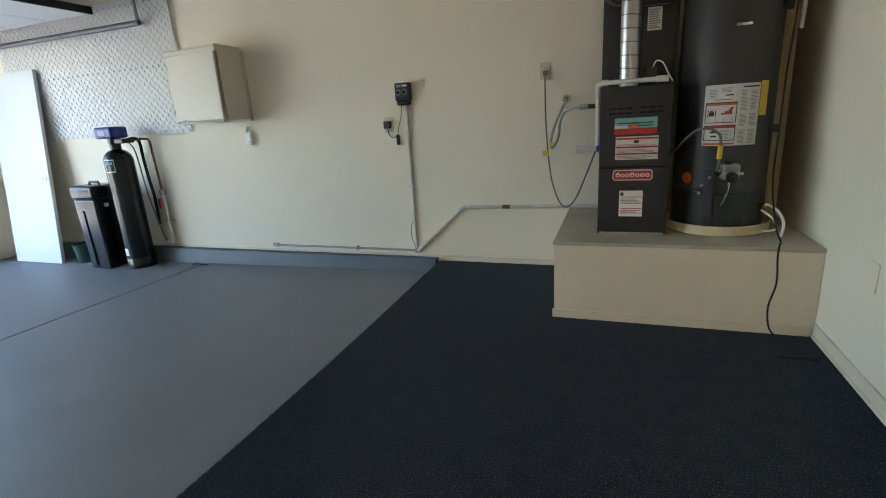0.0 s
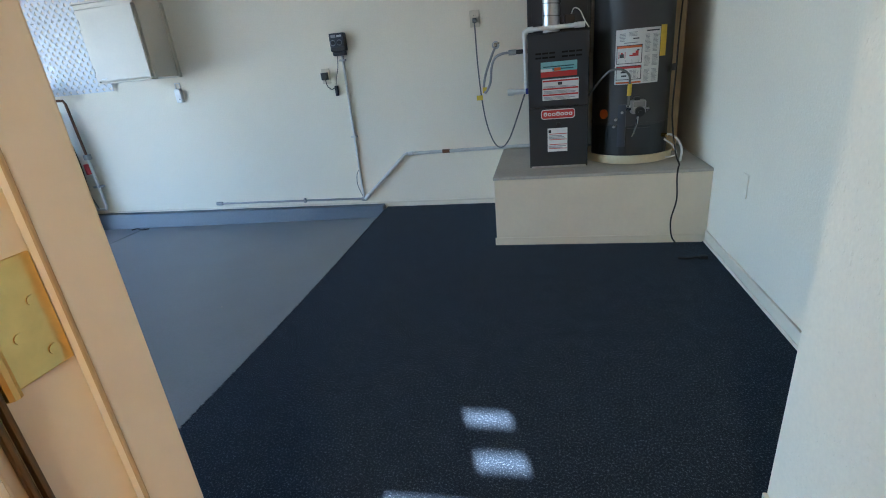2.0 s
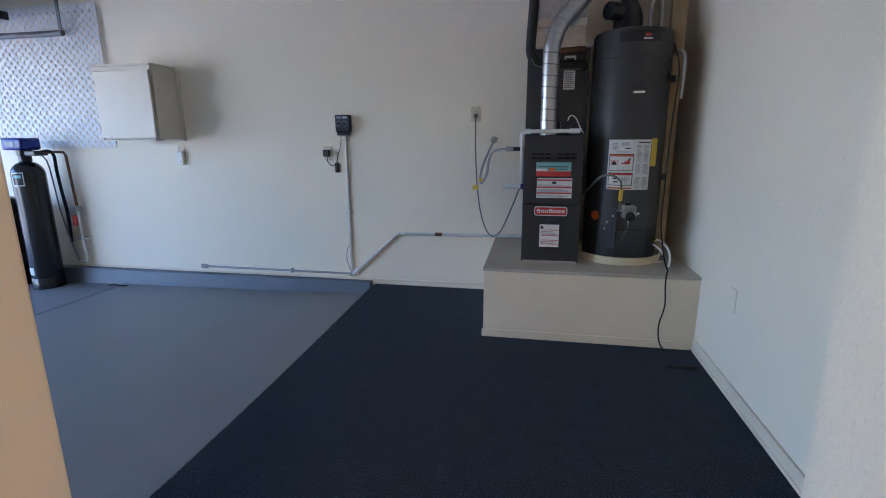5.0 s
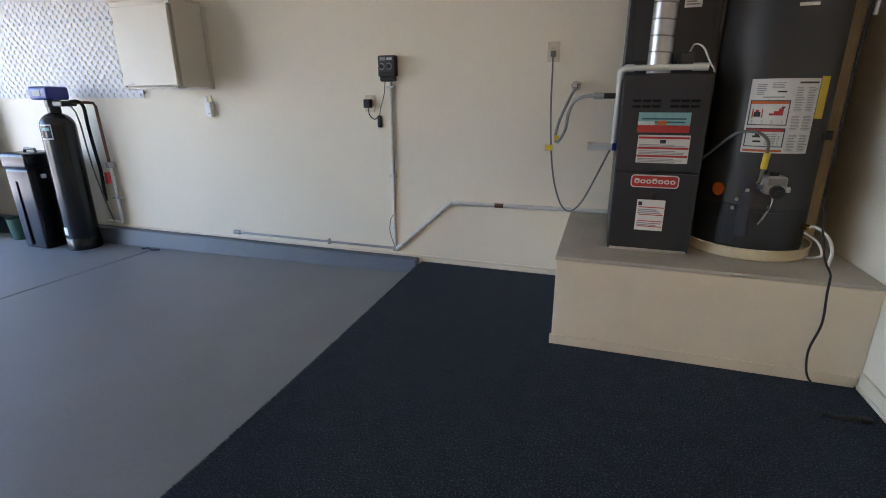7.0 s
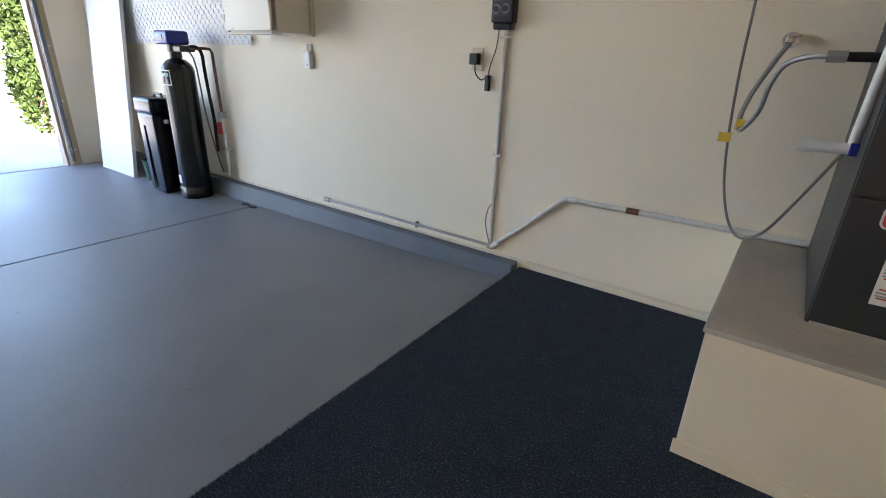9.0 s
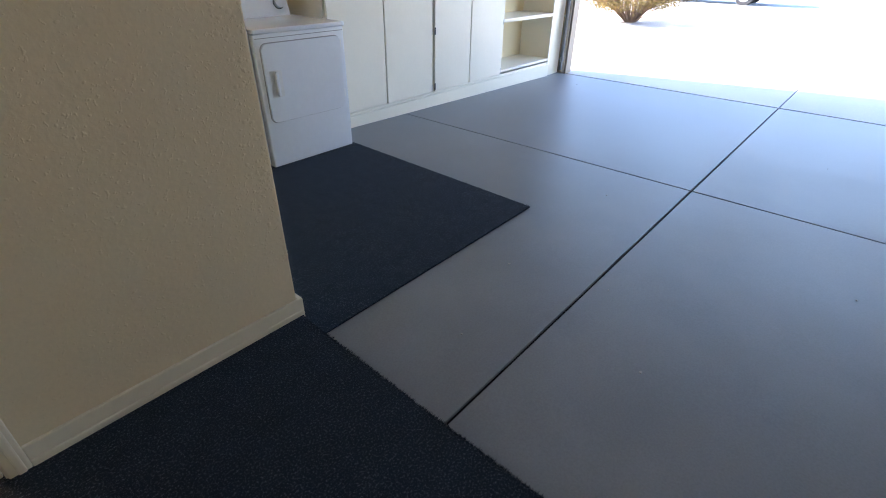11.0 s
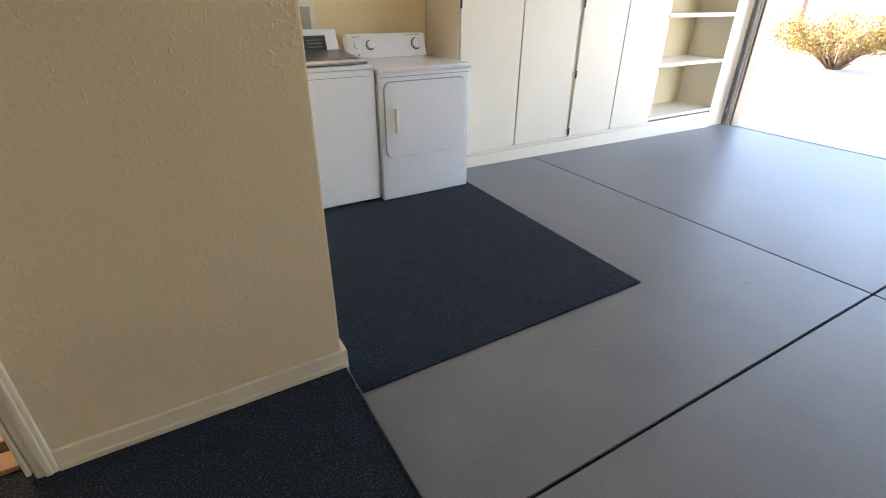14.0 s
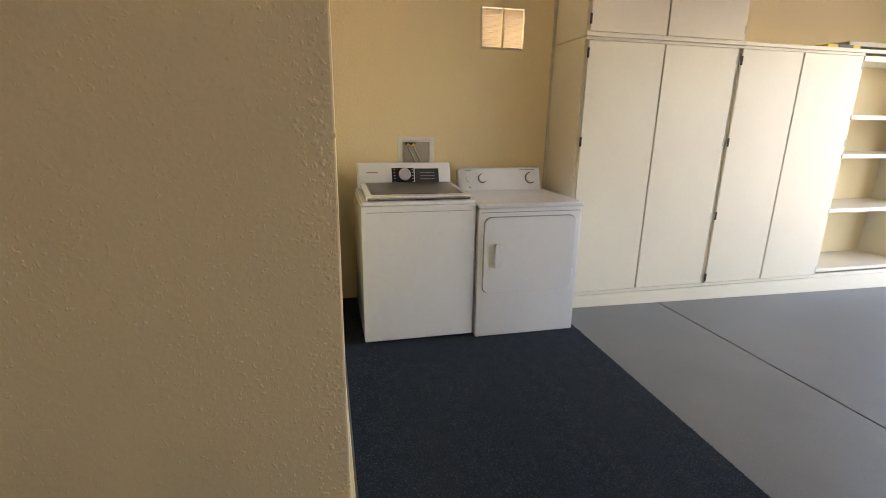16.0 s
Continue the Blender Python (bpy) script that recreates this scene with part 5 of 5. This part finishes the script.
make_washer()


def make_dryer():
    x0, x1, y0, y1 = -1.488, -0.808, -5.055, -5.77
    z0 = floor_z(-1.15) + 0.011
    d_ = thing("dryer", ((x0 + x1) / 2, (y0 + y1) / 2, z0), "white front-loading clothes dryer with a square door", "dryer")
    part("cabinet", box(x0, x1, y1, y0 - 0.002, z0 + 0.005, 0.762, 0.010, None, None, 3), WHITE, d_, "", True)
    for fx in (x0 + 0.05, x1 - 0.05):
        for fy in (y0 - 0.05, y1 + 0.05):
            part("foot", turned(fx, fy, [(0.02, z0), (0.02, z0 + 0.014)], None, 12), RUBBER, d_)
    part("top", box(x0 - 0.004, x1 + 0.004, y1, y0 + 0.012, 0.763, 0.792, 0.010, None, None, 3), WHITE, d_, "", True)
    part("door_seal", rounded(-1.447, -0.839, 0.222, 0.712, 0.045, y0 - 0.006, y0 + 0.0005), GREYINK, d_, "thin grey door gap")
    dr = part("door", rounded(-1.442, -0.844, 0.227, 0.707, 0.042, y0 - 0.004, y0 + 0.012), WHITE, d_)
    part("handle_recess", box(-0.958, -0.872, y0 + 0.0125, y0 + 0.014, 0.385, 0.550, 0.002), paint("recess_white", (0.72, 0.72, 0.71), 0.4), dr)
    part("handle", box(-0.926, -0.906, y0 + 0.014, y0 + 0.034, 0.392, 0.544, 0.007, None, None, 3), WHITE, dr, "white vertical grip", True)
    for z_ in (0.30, 0.63):
        part("hinge", box(-1.453, -1.441, y0 - 0.002, y0 + 0.010, z_, z_ + 0.05, 0.002), PLASTIC_W, dr)
    part("front_groove", box(x0 + 0.01, x1 - 0.01, y0 - 0.0025, y0 - 0.0005, 0.736, 0.740, 0), GREYINK, d_)
    cm = Matrix.Translation((0, -5.595, 0.792)) @ pose(0, 0, 0, 17, 0, 0)
    con = part("console", box(x0 + 0.03, x1 - 0.03, -0.11, -0.01, -0.01, 0.170, 0.022, None, cm, 3), WHITE, d_, "white control console", True)
    for xc, r_ in ((-1.375, 0.036), (-1.008, 0.028), (-0.905, 0.024)):
        rg = disc((xc, -0.0105, 0.088), (0, 1, 0), r_ + 0.006, 0.004, None, 24)
        bmesh.ops.transform(rg, matrix=cm, verts=rg.verts)
        ring = part("dial_ring", rg, INK if xc < -0.95 else PLASTIC_W, con, "", True)
        kb_ = disc((xc, -0.008, 0.088), (0, 1, 0), r_, 0.024, None, 24)
        bmesh.ops.transform(kb_, matrix=cm, verts=kb_.verts)
        part("dial", kb_, WHITE, ring, "", True)
    b = bmesh.new()
    box(-0.93, -0.88, -0.0098, -0.0088, 0.142, 0.147, 0, b, cm)
    box(-1.41, -1.29, -0.0098, -0.0088, 0.145, 0.149, 0, b, cm)
    box(-0.92, -0.905, -0.0098, -0.0088, 0.02, 0.03, 0, b, cm)
    part("print_bar", b, GREYINK, con)


make_dryer()


def make_outlet_box():
    o = thing("laundry_valve_box", (-0.575, SOUTH, 0.99), "white recessed laundry valve box with hoses", "valve box")
    x0, x1, z0, z1 = -0.712, -0.442, 0.930, 1.148
    fr = bmesh.new()
    for q in ((x0, x0 + 0.035, z0, z1), (x1 - 0.035, x1, z0, z1), (x0 + 0.035, x1 - 0.035, z0, z0 + 0.03), (x0 + 0.035, x1 - 0.035, z1 - 0.035, z1)):
        box(q[0], q[1], SOUTH, SOUTH + 0.008, q[2], q[3], 0.002, fr)
    part("frame", fr, PLASTIC_W, o)
    part("recess", box(x0 + 0.035, x1 - 0.035, SOUTH + 0.0005, SOUTH + 0.002, z0 + 0.03, z1 - 0.035, 0), paint("box_inside", (0.42, 0.40, 0.36), 0.5), o)
    for xc in (-0.555, -0.515):
        part("tap", disc((xc, SOUTH + 0.002, 1.092), (0, 1, 0), 0.012, 0.03, None, 10), BRASS, o)
        part("hose", sweep([(xc, SOUTH + 0.025, 1.084), (xc - 0.01, SOUTH + 0.04, 1.05), (xc - 0.035, SOUTH + 0.05, 1.00), (xc - 0.05, SOUTH + 0.05, 0.93), (xc - 0.05, SOUTH + 0.05, 0.70)], 0.008, None, 8, 5), GREYPIPE, o, "grey braided hose", True)
    part("tap_bar", box(-0.57, -0.495, SOUTH + 0.012, SOUTH + 0.022, 1.094, 1.110, 0.002), INK, o)
    c = thing("corner_cable", (-1.60, SOUTH + 0.012, 0.8), "thin cable up the nook corner", "cable")
    part("cable", sweep([(-1.604, SOUTH + 0.012, -0.08), (-1.602, SOUTH + 0.014, 0.8), (-1.605, SOUTH + 0.012, 1.6), (-1.603, SOUTH + 0.012, 2.59)], 0.006, None, 6), CONDUIT, c)


make_outlet_box()

# ---- built-in cupboards ----
CF = -5.450
HINGE = paint("hinge_dark", (0.012, 0.011, 0.010), 0.7, bump=0)


def door_panel(parent, xa, xb, za, zb, hinges_at, zs):
    d_ = part("door", box(xa, xb, CF, CF + 0.018, za, zb, 0.003), CABINET, parent)
    for z_ in zs if hinges_at > 0 else ():
        hx = xb
        part("hinge", box(hx - 0.006, hx + 0.010, CF + 0.018, CF + 0.0225, z_ - 0.032, z_ + 0.032, 0.002), HINGE, d_, "small dark hinge")
    for z_ in zs if hinges_at < 0 else ():
        part("hinge", box(xa - 0.009, xa + 0.004, CF + 0.014, CF + 0.0205, z_ - 0.026, z_ + 0.026, 0.002), CONDUIT, d_, "small pale hinge")
    return d_


def cupboard(name, x0, x1, z0, z1, label, doors, zs):
    c = thing(name, ((x0 + x1) / 2, (CF + SOUTH) / 2, z0), label, "cabinet", "built-in garage cupboards")
    part("carcass", box(x0, x1, SOUTH + 0.001, CF - 0.002, z0, z1, 0.003), CABINET, c)
    part("face_rail", box(x0, x1, CF - 0.0015, CF + 0.014, z1 - 0.019, z1 - 0.001, 0.002), CABINET, c)
    part("face_rail", box(x0, x1, CF - 0.0015, CF + 0.014, z0 + 0.001, z0 + 0.026, 0.002), CABINET, c)
    for xa, xb, hs in doors:
        door_panel(c, xa, xb, z0 + 0.03, z1 - 0.022, hs, zs)
    return c


ZS = (0.075, 0.58, 1.14, 1.715)
cupboard("tall_cupboard", -2.845, -1.625, 0.0, 1.815, "tall cream two-door cupboard beside the dryer", ((-2.215, -1.645, 1), (-2.822, -2.230, -1)), ZS)
cupboard("tall_cupboard", -4.000, -2.846, 0.0, 1.815, "tall cream two-door cupboard with black hinges", ((-3.405, -2.866, 1), (-3.985, -3.420, -1)), ZS)
cupboard("upper_cupboard", -2.875, -1.625, 1.818, 2.52, "cream wall cupboard above the tall one", ((-2.215, -1.645, 1), (-2.852, -2.230, -1)), (1.92, 2.42))
tb = box(-5.10, -2.880, SOUTH + 0.001, CF + 0.012, 1.818, 1.845, 0.004)
solo("cupboard_top", tb, CABINET, "cream board along the cupboard tops", "shelf board")


def make_shelves():
    s = thing("open_shelves", (-4.55, -5.68, 0.0), "empty cream open shelf unit by the garage door", "shelf unit", "built-in garage cupboards")
    x0, x1 = -5.10, -4.001
    part("side_panel", box(x0, x0 + 0.02, SOUTH + 0.001, CF, 0.0, 1.816, 0.002), CABINET, s)
    part("side_panel", box(x1 - 0.02, x1, SOUTH + 0.001, CF, 0.0, 1.816, 0.002), CABINET, s)
    part("back_panel", box(x0 + 0.0205, x1 - 0.0205, SOUTH + 0.001, SOUTH + 0.012, 0.0, 1.816, 0), NOOK_BOUNCE, s)
    part("face_stile", box(x0 - 0.001, x0 + 0.045, CF, CF + 0.018, 0.0, 1.816, 0.003), CABINET, s)
    for z_, t_ in ((0.055, 0.03), (0.580, 0.034), (1.030, 0.034), (1.335, 0.034), (1.775, 0.04)):
        sh = part("shelf", box(x0 + 0.0205, x1 - 0.0205, SOUTH + 0.0125, CF - 0.004, z_, z_ + 0.02, 0.002), CABINET, s)
        part("edge_strip", box(x0 + 0.046, x1 - 0.0005, CF - 0.0035, CF + 0.016, z_ - t_ + 0.022, z_ + 0.023, 0.003), CABINET, sh)
    part("kick_board", box(x0, x1, CF - 0.02, CF + 0.012, -0.002, 0.030, 0.002), CABINET, s)
    end = thing("end_panel", (-5.25, -5.68, 0), "cream filler panel between shelves and door track", "panel")
    part("board", box(-5.40, -5.105, CF - 0.03, CF - 0.012, -0.15, 2.4, 0.003), TRIM, end)


make_shelves()
kp = box(-5.10, -1.625, SOUTH + 0.001, CF + 0.014, -0.10, -0.003, 0.004)
for v in kp.verts:
    if v.co.z < -0.05:
        v.co.z = floor_z(v.co.x) + (v.co.z + 0.10) * 0.3
solo("plinth", kp, CABINET, "cream painted plinth under the cupboards", "plinth")


def make_boxes():
    b = thing("board_stack", (-3.9, -5.55, 1.845), "flat yellow and grey boxes lying on the cupboard top", "boxes")
    part("box", box(-3.98, -3.66, -5.72, -5.47, 1.845, 1.872, 0.003), YELLOW, b, "thin yellow and black box")
    part("box_edge", box(-3.90, -3.76, -5.4695, -5.466, 1.847, 1.871, 0), INK, b)
    part("box", box(-4.65, -3.90, -5.76, -5.50, 1.8725, 1.905, 0.004), paint("card_grey", (0.66, 0.60, 0.54), 0.6, vary=0.1), b, "grey cardboard box")


make_boxes()


# ---- outdoors: shrubs, car, far tree ----
def leaf_card(b, p, n, size):
    n = n.normalized()
    t = n.orthogonal().normalized()
    t = (Matrix.Rotation(random.random() * 6.28, 3, n) @ t)
    s = n.cross(t)
    v = [b.verts.new(p + t * size), b.verts.new(p + s * size * 0.4), b.verts.new(p - t * size), b.verts.new(p - s * size * 0.4)]
    b.faces.new(v)


DRYLEAF = paint("dry_leaf", (0.17, 0.125, 0.045), 0.9, spec=0.1, grain=8, vary=0.3, stain=2, stain_vary=0.3, bump=0)
TWIG = paint("twig", (0.13, 0.080, 0.050), 0.85, grain=20, vary=0.2)
GREENLEAF = paint("hedge_leaf", (0.032, 0.05, 0.010), 0.8, spec=0.1, grain=9, vary=0.35, stain=2, stain_vary=0.3, bump=0)


def make_bush(x, y, z, rad, high, label, n_=70):
    s = thing("shrub", (x, y, z), label, "shrub", "", "")
    b, lf = bmesh.new(), bmesh.new()
    for k in range(n_):
        a = random.random() * 6.283
        rr = rad * math.sqrt(random.random())
        top = Vector((rr * math.cos(a), rr * math.sin(a), high * (0.55 + 0.45 * math.sqrt(max(0, 1 - (rr / rad) ** 2))) * (0.8 + 0.25 * random.random())))
        base = Vector((x + 0.12 * math.cos(a), y + 0.12 * math.sin(a), z))
        pts = [base, base + Vector((top.x * 0.25, top.y * 0.25, top.z * 0.4)) + Vector((random.gauss(0, .05), random.gauss(0, .05), 0)), base + top * 0.75 + Vector((random.gauss(0, .06), random.gauss(0, .06), 0)), base + top]
        sweep(pts, [0.022, 0.014, 0.008, 0.003], b, 5, 0)
        for q in range(230):
            u = 0.45 + 0.6 * random.random()
            p = base + top * u + Vector((random.gauss(0, .13), random.gauss(0, .13), random.gauss(0, .10)))
            p.z = max(p.z, z + 0.15)
            leaf_card(lf, p, Vector((random.gauss(0, 1), random.gauss(0, 1), random.gauss(0, 1) + 0.5)), 0.020 + 0.022 * random.random())
    part("branch_mass", b, TWIG, s)["kind"] = "stuff"
    part("leaves", lf, DRYLEAF, s)["kind"] = "stuff"


GZ = -0.31
make_bush(-13.8, -7.85, GZ, 1.6, 1.3, "dry yellow desert shrub with bare branches on gravel")
make_bush(-33.0, -1.45, -0.31, 0.8, 0.7, "small reddish dry shrub across the street", 25)


def make_hedge():
    h = thing("hedge", (-8.75, 0.62, GZ), "tall clipped green hedge beside the driveway", "hedge")
    b = bmesh.new()
    for k in range(26):
        x, y = -8.75 + random.uniform(-0.8, 0.8), 0.65 + random.uniform(-0.3, 0.3)
        sweep([(x, y, GZ), (x + random.gauss(0, .06), y + random.gauss(0, .06), 0.9), (x + random.gauss(0, .12), y + random.gauss(0, .12), 1.9)], [0.02, 0.012, 0.004], b, 5)
    part("stems", b, TWIG, h)
    lf = bmesh.new()
    for k in range(12000):
        u, w_ = random.uniform(-1, 1), random.uniform(-1, 1)
        side = random.random()
        x = -8.75 + 1.0 * (u if side < 0.5 else math.copysign(1 - 0.12 * random.random(), u))
        y = 0.65 + 0.45 * (math.copysign(1 - 0.25 * random.random(), w_) if side < 0.5 else w_)
        zz = GZ + 0.12 + random.random() ** 0.8 * 2.3
        p = Vector((x + random.gauss(0, .04) + 0.05 * math.sin(zz * 7), y + random.gauss(0, .04) + 0.05 * math.sin(zz * 5 + x * 3), zz))
        leaf_card(lf, p, Vector((random.gauss(0, 1), random.gauss(0, 1), random.gauss(0, 1))), 0.04 + 0.03 * random.random())
    part("leaves", lf, GREENLEAF, h)["kind"] = "stuff"


make_hedge()


def make_car():
    cx, ya, yb, z0 = -23.6, -10.6, -6.15, -0.285
    c = thing("parked_car", (cx, (ya + yb) / 2, z0), "silver-grey car parked along the street", "car")
    silver = paint("car_silver", (0.20, 0.22, 0.24), 0.3, 0.4, vary=0.02, bump=0, coat=0.5)
    prof = [(ya + 0.05, 0.32), (ya, 0.55), (ya + 0.10, 0.82), (ya + 1.15, 0.95), (ya + 1.75, 1.42), (yb - 1.35, 1.47), (yb - 0.55, 1.05), (yb - 0.08, 0.98), (yb, 0.62), (yb - 0.05, 0.32)]
    b = bmesh.new()
    lft = [b.verts.new((cx - (0.88 if h < 1.2 else 0.68), y, z0 + h)) for y, h in prof]
    rgt = [b.verts.new((cx + (0.88 if h < 1.2 else 0.68), y, z0 + h)) for y, h in prof]
    b.faces.new(lft)
    b.faces.new(rgt[::-1])
    for i in range(len(prof)):
        j = (i + 1) % len(prof)
        b.faces.new((lft[i], rgt[i], rgt[j], lft[j]))
    bmesh.ops.recalc_face_normals(b, faces=b.faces)
    bmesh.ops.bevel(b, geom=b.edges[:], offset=0.05, segments=2, affect='EDGES', clamp_overlap=True)
    body = part("body", b, silver, c, "", True)
    part("side_window", box(cx + 0.72, cx + 0.80, ya + 1.75, yb - 1.35, z0 + 1.02, z0 + 1.38, 0.03), GLASSY, body)
    part("side_strip", box(cx + 0.87, cx + 0.90, ya + 1.2, yb - 1.2, z0 + 0.42, z0 + 0.50, 0.01), PLASTIC_B, body)
    part("bumper", box(cx - 0.85, cx + 0.87, yb - 0.12, yb + 0.06, z0 + 0.36, z0 + 0.60, 0.04), silver, c, "", True)
    part("tail_light", box(cx + 0.70, cx + 0.885, yb - 0.10, yb + 0.01, z0 + 0.72, z0 + 0.92, 0.02), RED, c)
    for y in (ya + 0.85, yb - 0.85):
        for sx in (1, -1):
            ty = part("wheel", disc((cx + sx * 0.70, y, z0 + 0.33), (sx, 0, 0), 0.33, 0.20, None, 28), RUBBER, c, "black tyre", True)
            part("rim", disc((cx + sx * 0.895, y, z0 + 0.33), (sx, 0, 0), 0.21, 0.015, None, 24), GALV, ty, "", True)
            part("hub", disc((cx + sx * 0.91, y, z0 + 0.33), (sx, 0, 0), 0.05, 0.012, None, 12), GREYINK, ty, "", True)


make_car()


def make_tree():
    x, y = -34.0, -18.5
    t_ = thing("street_tree", (x, y, GZ), "slim brown-trunked tree across the street", "tree")
    b, lf = bmesh.new(), bmesh.new()
    sweep([(x, y, GZ), (x + 0.05, y, 1.2), (x - 0.05, y + 0.1, 2.6), (x, y, 4.2)], [0.22, 0.17, 0.13, 0.06], b, 9)
    for k in range(26):
        a = random.random() * 6.283
        p0 = Vector((x, y, 2.2 + 1.8 * random.random()))
        p1 = p0 + Vector((math.cos(a) * (0.8 + random.random()), math.sin(a) * (0.8 + random.random()), 0.6 + random.random()))
        sweep([p0, (p0 + p1) / 2 + Vector((0, 0, 0.1)), p1], [0.05, 0.03, 0.01], b, 5)
        for q in range(120):
            p = p0.lerp(p1, 0.4 + 0.7 * random.random()) + Vector((random.gauss(0, .28), random.gauss(0, .28), random.gauss(0, .25)))
            leaf_card(lf, p, Vector((random.gauss(0, 1), random.gauss(0, 1), random.gauss(0, 1))), 0.05 + 0.03 * random.random())
    part("trunk", b, TWIG, t_)
    part("leaves", lf, GREENLEAF, t_)["kind"] = "stuff"


make_tree()


# small crumbs and chips lying on the garage floor
cr = bmesh.new()
for cx_, cy_ in ((-1.02, -2.75), (-0.62, -2.45), (-0.35, -3.05), (-0.9, -3.2), (-1.7, -1.9), (-1.2, -1.3), (-2.0, -3.2), (-0.5, -1.7), (-2.9, -4.4), (-3.6, -2.2), (-4.6, -1.0), (-1.9, -0.7), (-0.7, -0.9), (-4.9, -4.9), (-5.0, -0.45), (-4.75, -0.42)):
    r_ = 0.002 + 0.003 * random.random()
    box(cx_ - r_, cx_ + r_ * 1.6, cy_ - r_, cy_ + r_, floor_z(cx_), floor_z(cx_) + 0.004, 0.001, cr, None, 1)
solo("floor_crumbs", cr, paint("crumb", (0.36, 0.34, 0.30), 0.8), "pale crumbs and chips scattered on the floor", "debris", "", "stuff")

cs_ = thing("cable_scrap", (-2.42, -0.15, floor_z(-2.42)), "small black cable scrap lying by the kerb", "cable")
part("scrap", sweep([(-2.55, -0.165, floor_z(-2.55) + 0.008), (-2.49, -0.15, floor_z(-2.49) + 0.014), (-2.43, -0.17, floor_z(-2.43) + 0.008), (-2.36, -0.155, floor_z(-2.36) + 0.010)], 0.007, None, 6, 4), RUBBER, cs_, "", True)
